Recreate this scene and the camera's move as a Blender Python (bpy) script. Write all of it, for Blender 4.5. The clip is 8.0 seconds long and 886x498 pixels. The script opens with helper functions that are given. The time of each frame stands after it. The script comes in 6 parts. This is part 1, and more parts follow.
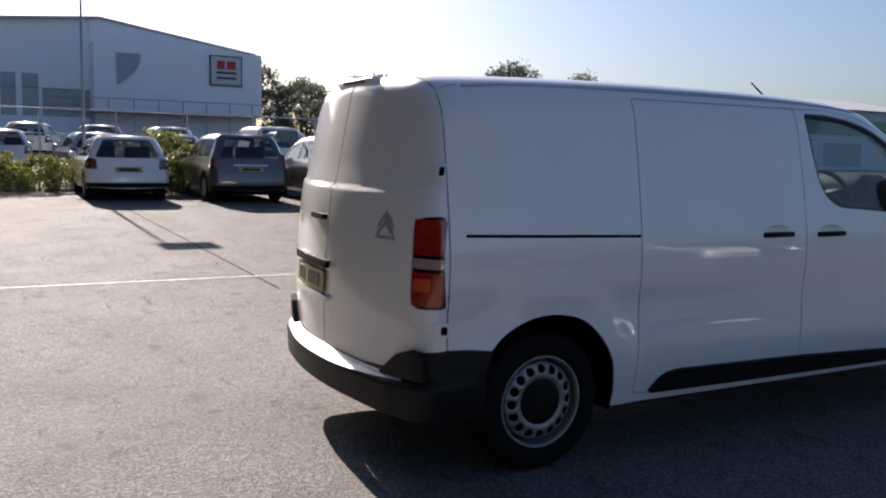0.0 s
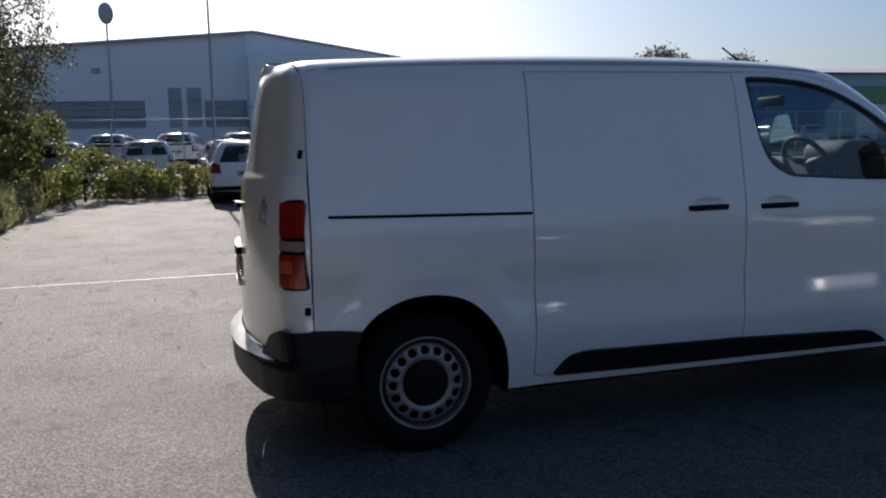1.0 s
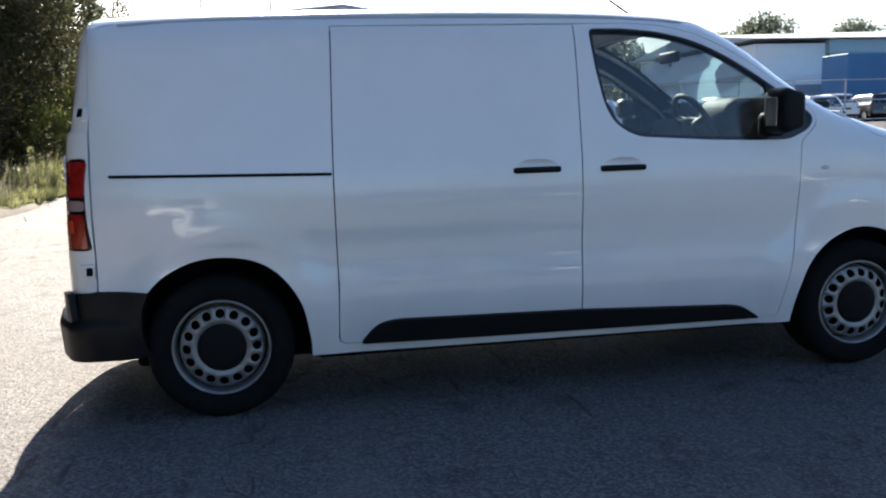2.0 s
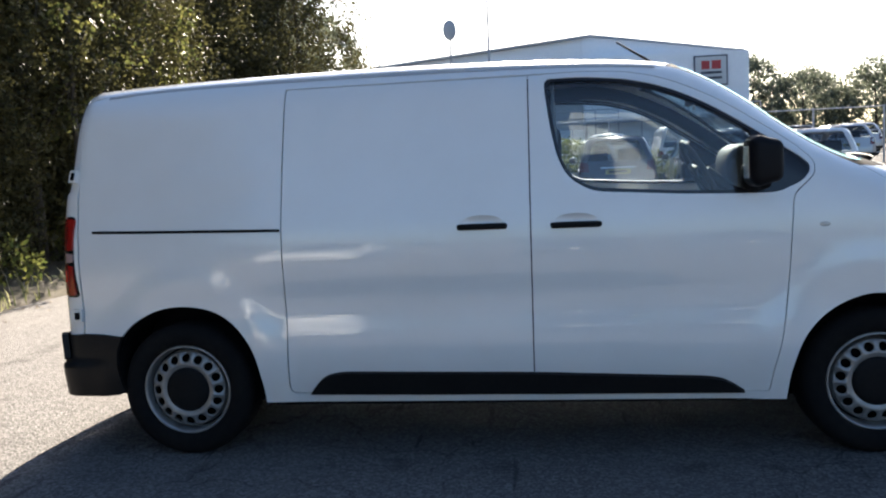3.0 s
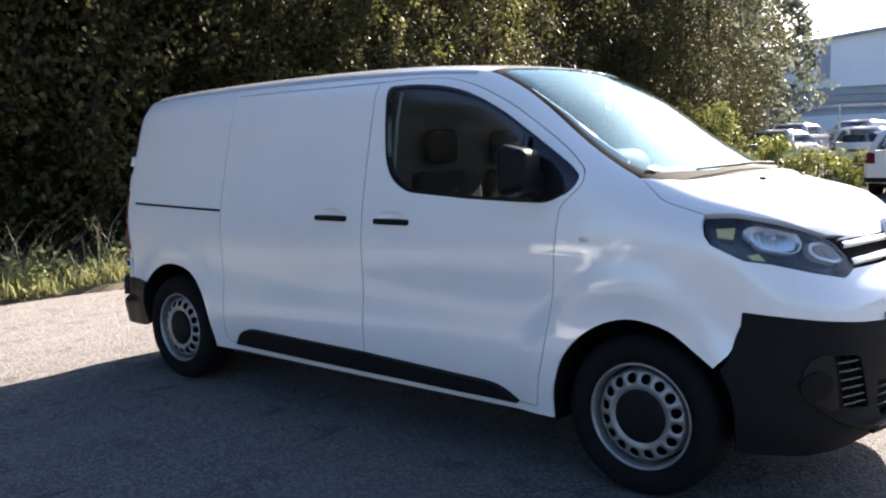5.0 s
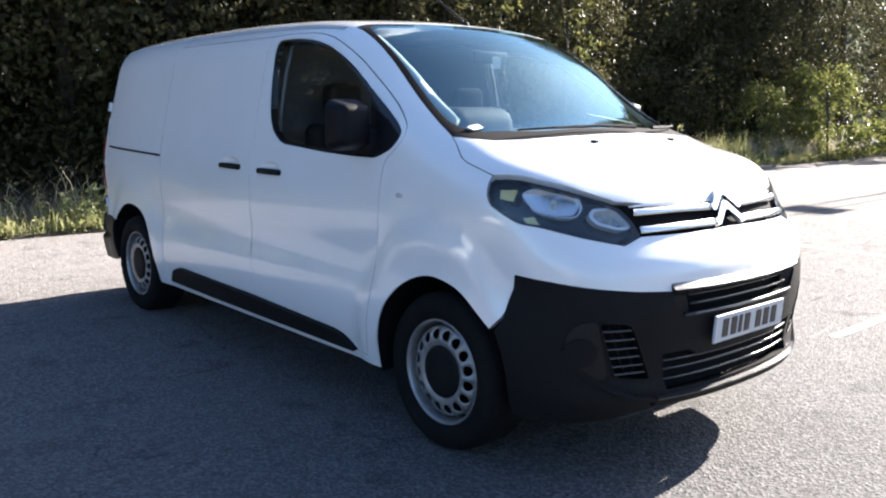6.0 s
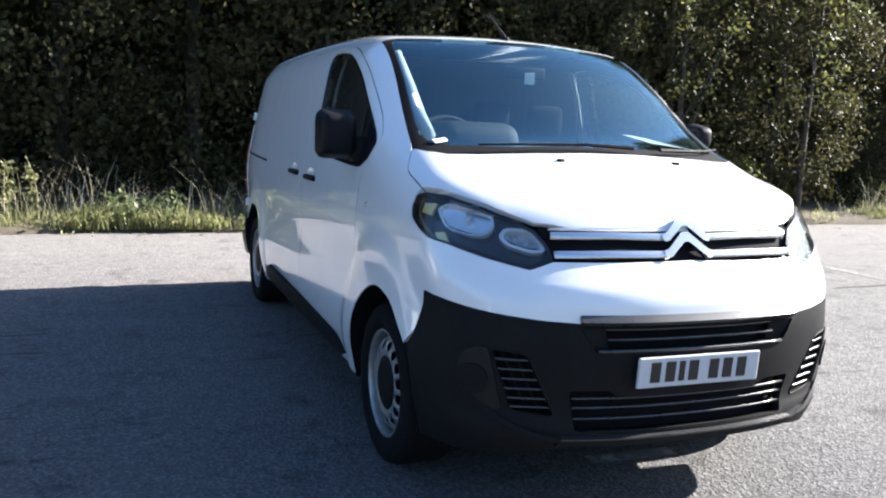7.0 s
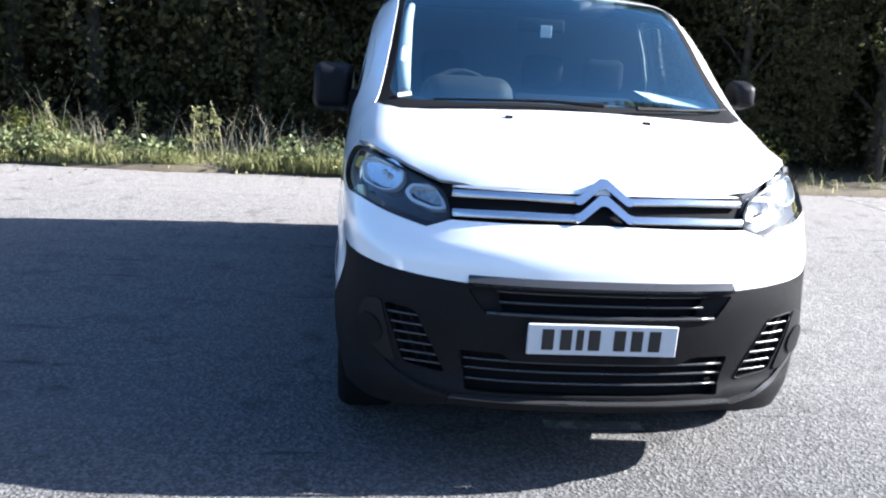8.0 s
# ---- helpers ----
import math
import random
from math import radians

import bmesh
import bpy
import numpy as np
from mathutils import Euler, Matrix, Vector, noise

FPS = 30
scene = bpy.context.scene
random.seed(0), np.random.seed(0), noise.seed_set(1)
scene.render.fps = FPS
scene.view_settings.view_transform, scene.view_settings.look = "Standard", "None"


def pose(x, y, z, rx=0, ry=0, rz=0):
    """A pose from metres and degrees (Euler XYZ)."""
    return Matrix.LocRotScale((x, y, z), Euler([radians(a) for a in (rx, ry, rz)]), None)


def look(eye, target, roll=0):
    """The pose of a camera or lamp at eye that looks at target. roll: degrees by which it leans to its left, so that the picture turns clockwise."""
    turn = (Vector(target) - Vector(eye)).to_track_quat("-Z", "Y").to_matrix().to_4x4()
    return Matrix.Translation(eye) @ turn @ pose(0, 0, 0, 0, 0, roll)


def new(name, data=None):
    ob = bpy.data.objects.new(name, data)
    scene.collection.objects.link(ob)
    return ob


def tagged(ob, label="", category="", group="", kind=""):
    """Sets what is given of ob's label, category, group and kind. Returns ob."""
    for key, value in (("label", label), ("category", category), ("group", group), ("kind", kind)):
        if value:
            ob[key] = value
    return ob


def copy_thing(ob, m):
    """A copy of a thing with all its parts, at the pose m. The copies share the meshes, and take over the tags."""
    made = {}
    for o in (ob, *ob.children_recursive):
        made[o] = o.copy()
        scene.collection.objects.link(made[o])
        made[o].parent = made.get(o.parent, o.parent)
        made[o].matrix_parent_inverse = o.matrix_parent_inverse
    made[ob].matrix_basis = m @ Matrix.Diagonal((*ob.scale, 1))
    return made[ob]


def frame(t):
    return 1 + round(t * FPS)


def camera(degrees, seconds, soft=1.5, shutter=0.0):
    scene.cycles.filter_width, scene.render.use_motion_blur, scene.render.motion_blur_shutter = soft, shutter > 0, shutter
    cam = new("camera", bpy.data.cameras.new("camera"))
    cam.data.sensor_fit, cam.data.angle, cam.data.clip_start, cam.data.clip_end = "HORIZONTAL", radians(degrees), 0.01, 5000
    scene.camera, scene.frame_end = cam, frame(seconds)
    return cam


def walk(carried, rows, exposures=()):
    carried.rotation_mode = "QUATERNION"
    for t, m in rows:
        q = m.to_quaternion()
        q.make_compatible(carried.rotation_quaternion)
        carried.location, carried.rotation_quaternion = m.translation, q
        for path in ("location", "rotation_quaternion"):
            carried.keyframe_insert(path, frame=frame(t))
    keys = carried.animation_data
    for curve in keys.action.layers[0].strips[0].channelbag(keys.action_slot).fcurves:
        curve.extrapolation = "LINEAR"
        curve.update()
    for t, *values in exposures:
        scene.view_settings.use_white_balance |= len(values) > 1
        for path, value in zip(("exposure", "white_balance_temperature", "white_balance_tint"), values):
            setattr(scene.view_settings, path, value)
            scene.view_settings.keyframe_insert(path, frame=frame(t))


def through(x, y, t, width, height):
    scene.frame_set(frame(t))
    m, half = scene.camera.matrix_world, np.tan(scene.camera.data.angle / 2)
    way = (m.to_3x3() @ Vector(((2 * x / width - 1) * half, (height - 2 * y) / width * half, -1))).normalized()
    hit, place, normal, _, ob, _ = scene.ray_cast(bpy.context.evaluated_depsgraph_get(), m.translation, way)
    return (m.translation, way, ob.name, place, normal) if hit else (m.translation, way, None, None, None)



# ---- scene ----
from mathutils.geometry import delaunay_2d_cdt
cam = camera(55.4, 8.0, soft=2.1)
PATH = [
    (0, (-2.281, -4.117, 1.498), (-1.341, -2.366, 1.275), 1.3),
    (0.2, (-2.154, -4.197, 1.448), (-1.311, -2.394, 1.247), -0.2),
    (0.5, (-1.747, -4.392, 1.447), (-1.062, -2.524, 1.239), -0.1),
    (0.7, (-1.518, -4.503, 1.447), (-0.848, -2.63, 1.243), -0.6),
    (1, (-1.062, -4.633, 1.43), (-0.473, -2.736, 1.196), -1.4),
    (1.2, (-0.799, -4.713, 1.429), (-0.244, -2.806, 1.193), -1.3),
    (1.5, (-0.356, -4.764, 1.393), (0.021, -2.813, 1.163), -1.3),
    (1.7, (-0.079, -4.796, 1.305), (0.326, -2.859, 1.012), -1.5),
    (2.8, (1.559, -4.84, 1.408), (1.418, -2.858, 1.177), -2.4),
    (3, (1.848, -4.832, 1.4), (1.586, -2.859, 1.2), -2.7),
    (3.2, (2.165, -4.825, 1.365), (1.832, -2.861, 1.18), -3.6),
    (3.5, (2.606, -4.755, 1.431), (2.153, -2.819, 1.223), -1.8),
    (3.7, (2.881, -4.709, 1.37), (2.316, -2.798, 1.201), -1.2),
    (4, (3.392, -4.597, 1.422), (2.758, -2.712, 1.206), -0.7),
    (4.2, (3.683, -4.521, 1.385), (2.97, -2.664, 1.178), -1.7),
    (4.5, (4.097, -4.388, 1.434), (3.283, -2.576, 1.196), -1.7),
    (4.7, (4.394, -4.234, 1.436), (3.373, -2.531, 1.193), -1.9),
    (5.8, (5.67, -3.314, 1.395), (4.194, -1.991, 1.125), 0.8),
    (6, (5.849, -3.117, 1.415), (4.358, -1.823, 1.091), 0.4),
    (6.2, (6.019, -2.906, 1.436), (4.469, -1.678, 1.139), 1.9),
    (6.5, (6.222, -2.506, 1.43), (4.536, -1.48, 1.109), 1.0),
    (6.7, (6.38, -2.296, 1.448), (4.629, -1.378, 1.149), 2.4),
    (7, (6.524, -1.946, 1.4), (4.685, -1.215, 1.115), 2.5),
    (7.2, (6.589, -1.701, 1.44), (4.733, -1.055, 1.069), 2.4),
    (7.5, (6.682, -1.352, 1.419), (4.77, -0.9, 1.043), 2.2),
    (7.7, (6.756, -1.135, 1.447), (4.818, -0.829, 1.057), 2.1),
    (8, (6.833, -0.81, 1.468), (4.887, -0.629, 1.046), 3.1),
]
EXPOSURE = [(0, 1.25, 6250, 17), (.5, .82, 6050, 14), (1, .85, 6000, 13), (1.5, 1.57, 5900, 11), (1.7, 2.0, 6100, 10), (2.8, 2.27, 6400, 8), (3.0, 2.28, 6550, 9), (3.5, 2.33, 6950, 17), (4.5, 2.42, 6700, 15), (5.8, 2.66, 6150, 12), (6.5, 2.55, 5850, 10), (7, 2.53, 5750, 9), (8, 2.68, 5450, 9)]
walk(cam, [(t, look(e, g, r)) for t, e, g, r in PATH], EXPOSURE)


# ---- light ----
SUN_ELEVATION, SUN_AZIMUTH = 27.5, 0.2      # azimuth from +y towards +x
world = bpy.data.worlds.new("sky")
scene.world = world
world.use_nodes = True
sky = world.node_tree.nodes.new("ShaderNodeTexSky")
sky.sky_type = "NISHITA"
sky.sun_disc = False
sky.sun_elevation = radians(SUN_ELEVATION)
sky.sun_rotation = radians(SUN_AZIMUTH)
sky.air_density, sky.dust_density, sky.ozone_density = 1.0, 2.2, 4.5
world.node_tree.links.new(sky.outputs[0], world.node_tree.nodes["Background"].inputs[0])
world.node_tree.nodes["Background"].inputs[1].default_value = 0.05
sun_data = bpy.data.lights.new("sun", "SUN")
sun_data.energy, sun_data.angle, sun_data.color = 5.2, radians(0.55), (1.0, 0.88, 0.74)
sun = new("sun", sun_data)
se, sa = radians(SUN_ELEVATION), radians(SUN_AZIMUTH)
SUN_DIR = Vector((math.sin(sa) * math.cos(se), math.cos(sa) * math.cos(se), math.sin(se)))
sun.matrix_world = look(tuple(SUN_DIR * 60), (0, 0, 0))

# ---- materials ----


def nodes_of(name):
    m = bpy.data.materials.new(name)
    m.use_nodes = True
    nt = m.node_tree
    return m, nt, nt.nodes["Principled BSDF"], nt.nodes["Material Output"]


def surface(name, base, other=None, rough=0.5, metal=0.0, grain=40.0, coarse=3.0, amount=0.25, bump=0.0, bump_scale=200.0, coat=0.0, spec=0.5, rough_var=0.08, vary=0.0):
    """A surface with variation at two scales, in metres of object space."""
    m, nt, b, out = nodes_of(name)
    other = other or tuple(c * 0.7 for c in base)
    tc = nt.nodes.new("ShaderNodeTexCoord")
    fine = nt.nodes.new("ShaderNodeTexNoise"); fine.inputs["Scale"].default_value = grain; fine.inputs["Detail"].default_value = 5
    big = nt.nodes.new("ShaderNodeTexNoise"); big.inputs["Scale"].default_value = coarse; big.inputs["Detail"].default_value = 4
    nt.links.new(tc.outputs["Object"], fine.inputs["Vector"]); nt.links.new(tc.outputs["Object"], big.inputs["Vector"])
    mix = nt.nodes.new("ShaderNodeMath"); mix.operation = "MULTIPLY"
    nt.links.new(fine.outputs["Fac"], mix.inputs[0]); nt.links.new(big.outputs["Fac"], mix.inputs[1])
    ramp = nt.nodes.new("ShaderNodeMapRange")
    ramp.inputs["From Min"].default_value, ramp.inputs["From Max"].default_value = 0.12, 0.42
    ramp.inputs["To Min"].default_value, ramp.inputs["To Max"].default_value = 0.0, amount
    nt.links.new(mix.outputs[0], ramp.inputs["Value"])
    col = nt.nodes.new("ShaderNodeMix"); col.data_type = "RGBA"
    col.inputs["A"].default_value, col.inputs["B"].default_value = (*base, 1), (*other, 1)
    nt.links.new(ramp.outputs[0], col.inputs["Factor"])
    last = col.outputs["Result"]
    if vary:
        info = nt.nodes.new("ShaderNodeObjectInfo")
        hsv = nt.nodes.new("ShaderNodeHueSaturation")
        mr = nt.nodes.new("ShaderNodeMapRange")
        mr.inputs["To Min"].default_value, mr.inputs["To Max"].default_value = 1 - vary, 1 + vary
        nt.links.new(info.outputs["Random"], mr.inputs["Value"]); nt.links.new(mr.outputs[0], hsv.inputs["Value"])
        nt.links.new(last, hsv.inputs["Color"]); last = hsv.outputs["Color"]
    nt.links.new(last, b.inputs["Base Color"])
    rr = nt.nodes.new("ShaderNodeMapRange")
    rr.inputs["To Min"].default_value, rr.inputs["To Max"].default_value = max(rough - rough_var, 0.02), min(rough + rough_var, 1)
    nt.links.new(big.outputs["Fac"], rr.inputs["Value"]); nt.links.new(rr.outputs[0], b.inputs["Roughness"])
    b.inputs["Metallic"].default_value = metal
    b.inputs["Specular IOR Level"].default_value = spec
    b.inputs["Coat Weight"].default_value = coat
    b.inputs["Coat Roughness"].default_value = 0.03
    b.inputs["Coat IOR"].default_value = 1.62
    if bump:
        bn = nt.nodes.new("ShaderNodeTexNoise"); bn.inputs["Scale"].default_value = bump_scale; bn.inputs["Detail"].default_value = 3
        nt.links.new(tc.outputs["Object"], bn.inputs["Vector"])
        bp = nt.nodes.new("ShaderNodeBump"); bp.inputs["Strength"].default_value = bump; bp.inputs["Distance"].default_value = 0.01
        nt.links.new(bn.outputs["Fac"], bp.inputs["Height"]); nt.links.new(bp.outputs[0], b.inputs["Normal"])
    return m


def glass(name, tint, mirror=0.05, sheen=(1, 1, 1), glint_mix=0.0):
    """A thin pane, alike from both sides: tinted see-through, with gloss that grows from mirror at right angles, and a
    rough gloss lobe added to widen the sun's glint.
    """
    m, nt, b, out = nodes_of(name)
    nt.nodes.remove(b)
    tr = nt.nodes.new("ShaderNodeBsdfTransparent"); tr.inputs[0].default_value = (*tint, 1)
    gl = nt.nodes.new("ShaderNodeBsdfGlossy"); gl.inputs["Roughness"].default_value = 0.0; gl.inputs["Color"].default_value = (*sheen, 1)
    lw = nt.nodes.new("ShaderNodeLayerWeight")
    power = nt.nodes.new("ShaderNodeMath"); power.operation = "POWER"; power.inputs[1].default_value = 5
    nt.links.new(lw.outputs["Facing"], power.inputs[0])
    grow = nt.nodes.new("ShaderNodeMath"); grow.operation = "MULTIPLY_ADD"; grow.inputs[1].default_value = 1 - mirror; grow.inputs[2].default_value = mirror
    nt.links.new(power.outputs[0], grow.inputs[0])
    mx = nt.nodes.new("ShaderNodeMixShader")
    nt.links.new(grow.outputs[0], mx.inputs[0]); nt.links.new(tr.outputs[0], mx.inputs[1]); nt.links.new(gl.outputs[0], mx.inputs[2])
    last = mx
    if glint_mix:
        film = nt.nodes.new("ShaderNodeBsdfGlossy"); film.inputs["Roughness"].default_value = 0.24
        last = nt.nodes.new("ShaderNodeMixShader"); last.inputs[0].default_value = glint_mix
        nt.links.new(mx.outputs[0], last.inputs[1]); nt.links.new(film.outputs[0], last.inputs[2])
    nt.links.new(last.outputs[0], out.inputs[0])
    return m


WHITE = surface("white_paint", (0.80, 0.80, 0.79), (0.66, 0.65, 0.62), rough=0.32, coat=1.0, grain=6, coarse=1.3, amount=0.22, rough_var=0.05)
BLACK_PLASTIC = surface("black_plastic", (0.0085, 0.0085, 0.0095), (0.016, 0.0155, 0.015), rough=0.60, spec=0.09, amount=0.6, grain=60, coarse=4, bump=0.12, bump_scale=700)
REAR_PLASTIC = surface("smooth_black_plastic", (0.009, 0.009, 0.010), (0.017, 0.0165, 0.016), rough=0.46, spec=0.18, amount=0.6, grain=40, coarse=4)
SLAT_PLASTIC = surface("slat_plastic", (0.026, 0.026, 0.027), rough=0.28, spec=0.7, amount=0.4)
ORANGE_GLOW = surface("orange_sun_glow", (0.62, 0.085, 0.025), rough=0.12, amount=0.4, coat=1.0)
GLOSS_BLACK = surface("gloss_black", (0.012, 0.012, 0.014), rough=0.12, amount=0.3)
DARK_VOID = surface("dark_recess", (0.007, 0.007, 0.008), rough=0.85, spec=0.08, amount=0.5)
# pale colour paints the sun's glint on a black plastic step
STEP_PLASTIC = surface("glint_step_plastic", (0.46, 0.46, 0.455), (0.30, 0.298, 0.29), rough=0.36, spec=0.9, coat=0.5, amount=0.8, grain=35, coarse=6, bump=0.15, bump_scale=300)
RUBBER = surface("tyre_rubber", (0.007, 0.007, 0.008), (0.014, 0.0135, 0.013), rough=0.9, spec=0.10, amount=0.7, grain=30, coarse=6, bump=0.2, bump_scale=160)
MIRROR_BLACK = surface("mirror_shell", (0.006, 0.006, 0.008), rough=0.5, spec=0.14, amount=0.4)
GUTTER_SHADE = surface("roof_gutter_shade", (0.42, 0.43, 0.44), rough=0.6, amount=0.3)
STEEL_RIM = surface("silver_wheel_paint", (0.34, 0.335, 0.33), (0.15, 0.145, 0.14), rough=0.42, metal=0.55, amount=0.6, grain=25, coarse=8)
CHROME = surface("chrome", (0.64, 0.645, 0.655), rough=0.20, metal=1.0, amount=0.15, rough_var=0.04)
SATIN = surface("satin_chrome", (0.62, 0.63, 0.65), rough=0.42, metal=0.9, amount=0.2)
RED_LENS = surface("red_lens", (0.22, 0.006, 0.007), (0.46, 0.026, 0.016), rough=0.10, amount=0.7, grain=30, coarse=8, coat=1.0)
CLEAR_LENS = surface("clear_lens", (0.62, 0.60, 0.56), rough=0.12, amount=0.5, coat=1.0)
BAND_LENS = surface("band_lens", (0.40, 0.27, 0.25), rough=0.14, amount=0.5, coat=1.0)
AMBER = surface("amber_lens", (0.60, 0.50, 0.16), rough=0.15, coat=1.0)
REFLECTOR = surface("lamp_reflector", (0.90, 0.91, 0.92), (0.68, 0.69, 0.71), rough=0.16, metal=0.85, grain=45, coarse=14, amount=0.4)
GLASS_SIDE = glass("side_glass", (0.74, 0.80, 0.82), mirror=0.065, glint_mix=0.004)
# blue sheen puts part of the reflected sky's blue into the glass
GLASS_SCREEN = glass("windscreen_glass", (0.60, 0.69, 0.71), mirror=0.15, sheen=(0.62, 0.93, 1.0), glint_mix=0.006)
GLASS_LAMP = glass("lamp_cover", (0.93, 0.95, 0.95), mirror=0.06)
GLASS_DARK = glass("car_glass", (0.62, 0.66, 0.68), mirror=0.06)
DASH = surface("dash_top", (0.050, 0.052, 0.055), (0.036, 0.037, 0.040), rough=0.75, amount=0.5, bump=0.2, bump_scale=500)
INTERIOR = surface("cab_plastic", (0.018, 0.019, 0.021), rough=0.7, amount=0.4, bump=0.2, bump_scale=500)
SEAT_CLOTH = surface("seat_cloth", (0.010, 0.011, 0.013), (0.018, 0.018, 0.021), rough=0.95, spec=0.08, grain=150, amount=0.7)
GREY_LINER = surface("cab_liner", (0.055, 0.055, 0.06), rough=0.8, amount=0.3)
PAPER = surface("white_paper", (0.8, 0.8, 0.78), rough=0.7, amount=0.1)
PLATE_WHITE = surface("plate_white", (0.52, 0.53, 0.54), rough=0.3, amount=0.15)
PLATE_YELLOW = surface("plate_yellow", (0.40, 0.31, 0.09), rough=0.35, amount=0.2)
INK = surface("plate_ink", (0.012, 0.012, 0.013), rough=0.4)

# ---- building blocks ----


def part(name, bm, material, parent=None, label="", smooth=False):
    """Links a bmesh as one mesh object under a thing or part."""
    me = bpy.data.meshes.new(name)
    bm.to_mesh(me); bm.free()
    if smooth:
        me.shade_smooth()
    if material:
        me.materials.append(material)
    ob = new(name, me)
    ob.parent = parent
    if label:
        ob["label"] = label
    return ob


def raw(name, verts, faces, material, parent=None, label="", smooth=False):
    me = bpy.data.meshes.new(name)
    me.from_pydata([tuple(v) for v in verts], [], [tuple(f) for f in faces])
    me.update()
    if smooth:
        me.shade_smooth()
    if material:
        me.materials.append(material)
    ob = new(name, me)
    ob.parent = parent
    if label:
        ob["label"] = label
    return ob


def thing(name, label, category, at=(0, 0, 0), turn=0.0, group="", kind=""):
    e = new(name)
    e.empty_display_size = 0.2
    e.matrix_world = pose(*at, 0, 0, turn)
    return tagged(e, label, category, group, kind)


def box(bm, lo, hi, bevel=0.0, segs=2, m=None):
    """Adds a bevelled box to bm."""
    c = [(a + b) / 2 for a, b in zip(lo, hi)]
    s = [abs(b - a) for a, b in zip(lo, hi)]
    made = bmesh.ops.create_cube(bm, size=1.0, matrix=Matrix.LocRotScale(c, None, s))
    vs = made["verts"]
    if bevel:
        edges = list({e for v in vs for e in v.link_edges})
        r = bmesh.ops.bevel(bm, geom=edges, offset=bevel, segments=segs, affect="EDGES", profile=0.5)
        vs = list({v for f in r["faces"] for v in f.verts} | {v for v in vs if v.is_valid})
    if m is not None:
        bmesh.ops.transform(bm, matrix=m, verts=[v for v in vs if v.is_valid])
    return bm


def tube(bm, pts, radii, sides=8):
    """Adds a tapered round tube along pts."""
    rings, prev = [], None
    pts = [Vector(p) for p in pts]
    for i, p in enumerate(pts):
        d = (pts[min(i + 1, len(pts) - 1)] - pts[max(i - 1, 0)]).normalized()
        n = d.orthogonal().normalized() if prev is None else (prev - d * prev.dot(d)).normalized()
        prev = n
        c = d.cross(n)
        r = radii[i] if hasattr(radii, "__len__") else radii
        rings.append([bm.verts.new(p + (n * math.cos(a) + c * math.sin(a)) * r) for a in (2 * math.pi * k / sides for k in range(sides))])
    for a, b in zip(rings, rings[1:]):
        for k in range(sides):
            bm.faces.new((a[k], a[(k + 1) % sides], b[(k + 1) % sides], b[k]))
    bm.faces.new(rings[0][::-1]); bm.faces.new(rings[-1])
    return bm


def lathe(bm, profile, sides=48, axis="y"):
    """Adds a turned body; profile: pairs of (radius, along)."""
    rings = []
    for r, h in profile:
        if r < 1e-6:
            rings.append([bm.verts.new((0, h, 0))] * sides)
        else:
            rings.append([bm.verts.new((r * math.cos(a), h, r * math.sin(a))) for a in (2 * math.pi * k / sides for k in range(sides))])
    for a, b in zip(rings, rings[1:]):
        for k in range(sides):
            q = (a[k], b[k], b[(k + 1) % sides], a[(k + 1) % sides])
            u = list(dict.fromkeys(q))
            if len(u) > 2:
                bm.faces.new(u)
    return bm


# ---- smooth skins ----

def spline(xs, ys):
    """Smooth monotone-ish curve through knots."""
    xs = np.array(xs, float); ys = np.array(ys, float)
    d = np.diff(ys) / np.diff(xs)
    m = np.concatenate(([d[0]], (d[:-1] + d[1:]) / 2, [d[-1]]))
    def f(x):
        x = np.asarray(x, float)
        i = np.clip(np.searchsorted(xs, x) - 1, 0, len(xs) - 2)
        h = xs[i + 1] - xs[i]
        t = (np.clip(x, xs[0], xs[-1]) - xs[i]) / h
        y = (2*t**3 - 3*t**2 + 1)*ys[i] + (t**3 - 2*t**2 + t)*h*m[i] + (3*t**2 - 2*t**3)*ys[i+1] + (t**3 - t**2)*h*m[i+1]
        return y + np.where(x < xs[0], (x - xs[0])*m[0], 0) + np.where(x > xs[-1], (x - xs[-1])*m[-1], 0)
    return f
SIDE = spline([.20, .30, .42, .52, .62, .70, .78, .88, .96, 1.04, 1.12, 1.25, 1.4, 1.6, 1.75, 1.9],
              [.872, .897, .925, .935, .931, .923, .922, .929, .932, .929, .922, .899, .871, .828, .792, .745])
TAPER = spline([-.8, -.5, -.15, .3, 2.7, 3.2, 3.6, 3.9, 4.2], [.060, .030, .006, 0, 0, .006, .028, .075, .16])
TOP = spline([-.75, -.5, 0, .8, 1.6, 2.2, 2.42, 2.54, 2.66, 2.82, 3.02, 3.16, 3.30, 3.40, 3.57, 3.76, 3.9, 3.99, 4.08],
             [1.862, 1.882, 1.904, 1.918, 1.913, 1.888, 1.866, 1.842, 1.787, 1.69, 1.545, 1.455, 1.385, 1.350, 1.290, 1.242, 1.195, 1.145, 1.06])
NOSE = spline([.20, .30, .36, .42, .5, .6, .7, .77, .86, .93, .98, 1.05, 1.12, 1.2, 1.4],
              [4.045, 4.10, 4.125, 4.112, 4.12, 4.135, 4.14, 4.133, 4.115, 4.068, 4.035, 4.005, 3.985, 3.95, 3.8])
TAIL = spline([.25, .5, .8, 1.15, 1.28, 1.34, 1.42, 1.6, 1.75, 1.9], [-.735, -.752, -.755, -.735, -.722, -.712, -.694, -.662, -.634, -.605])
def smax(a, b, k):
    h = np.maximum(k - np.abs(a - b), 0) / k
    return np.maximum(a, b) + h*h*k/4
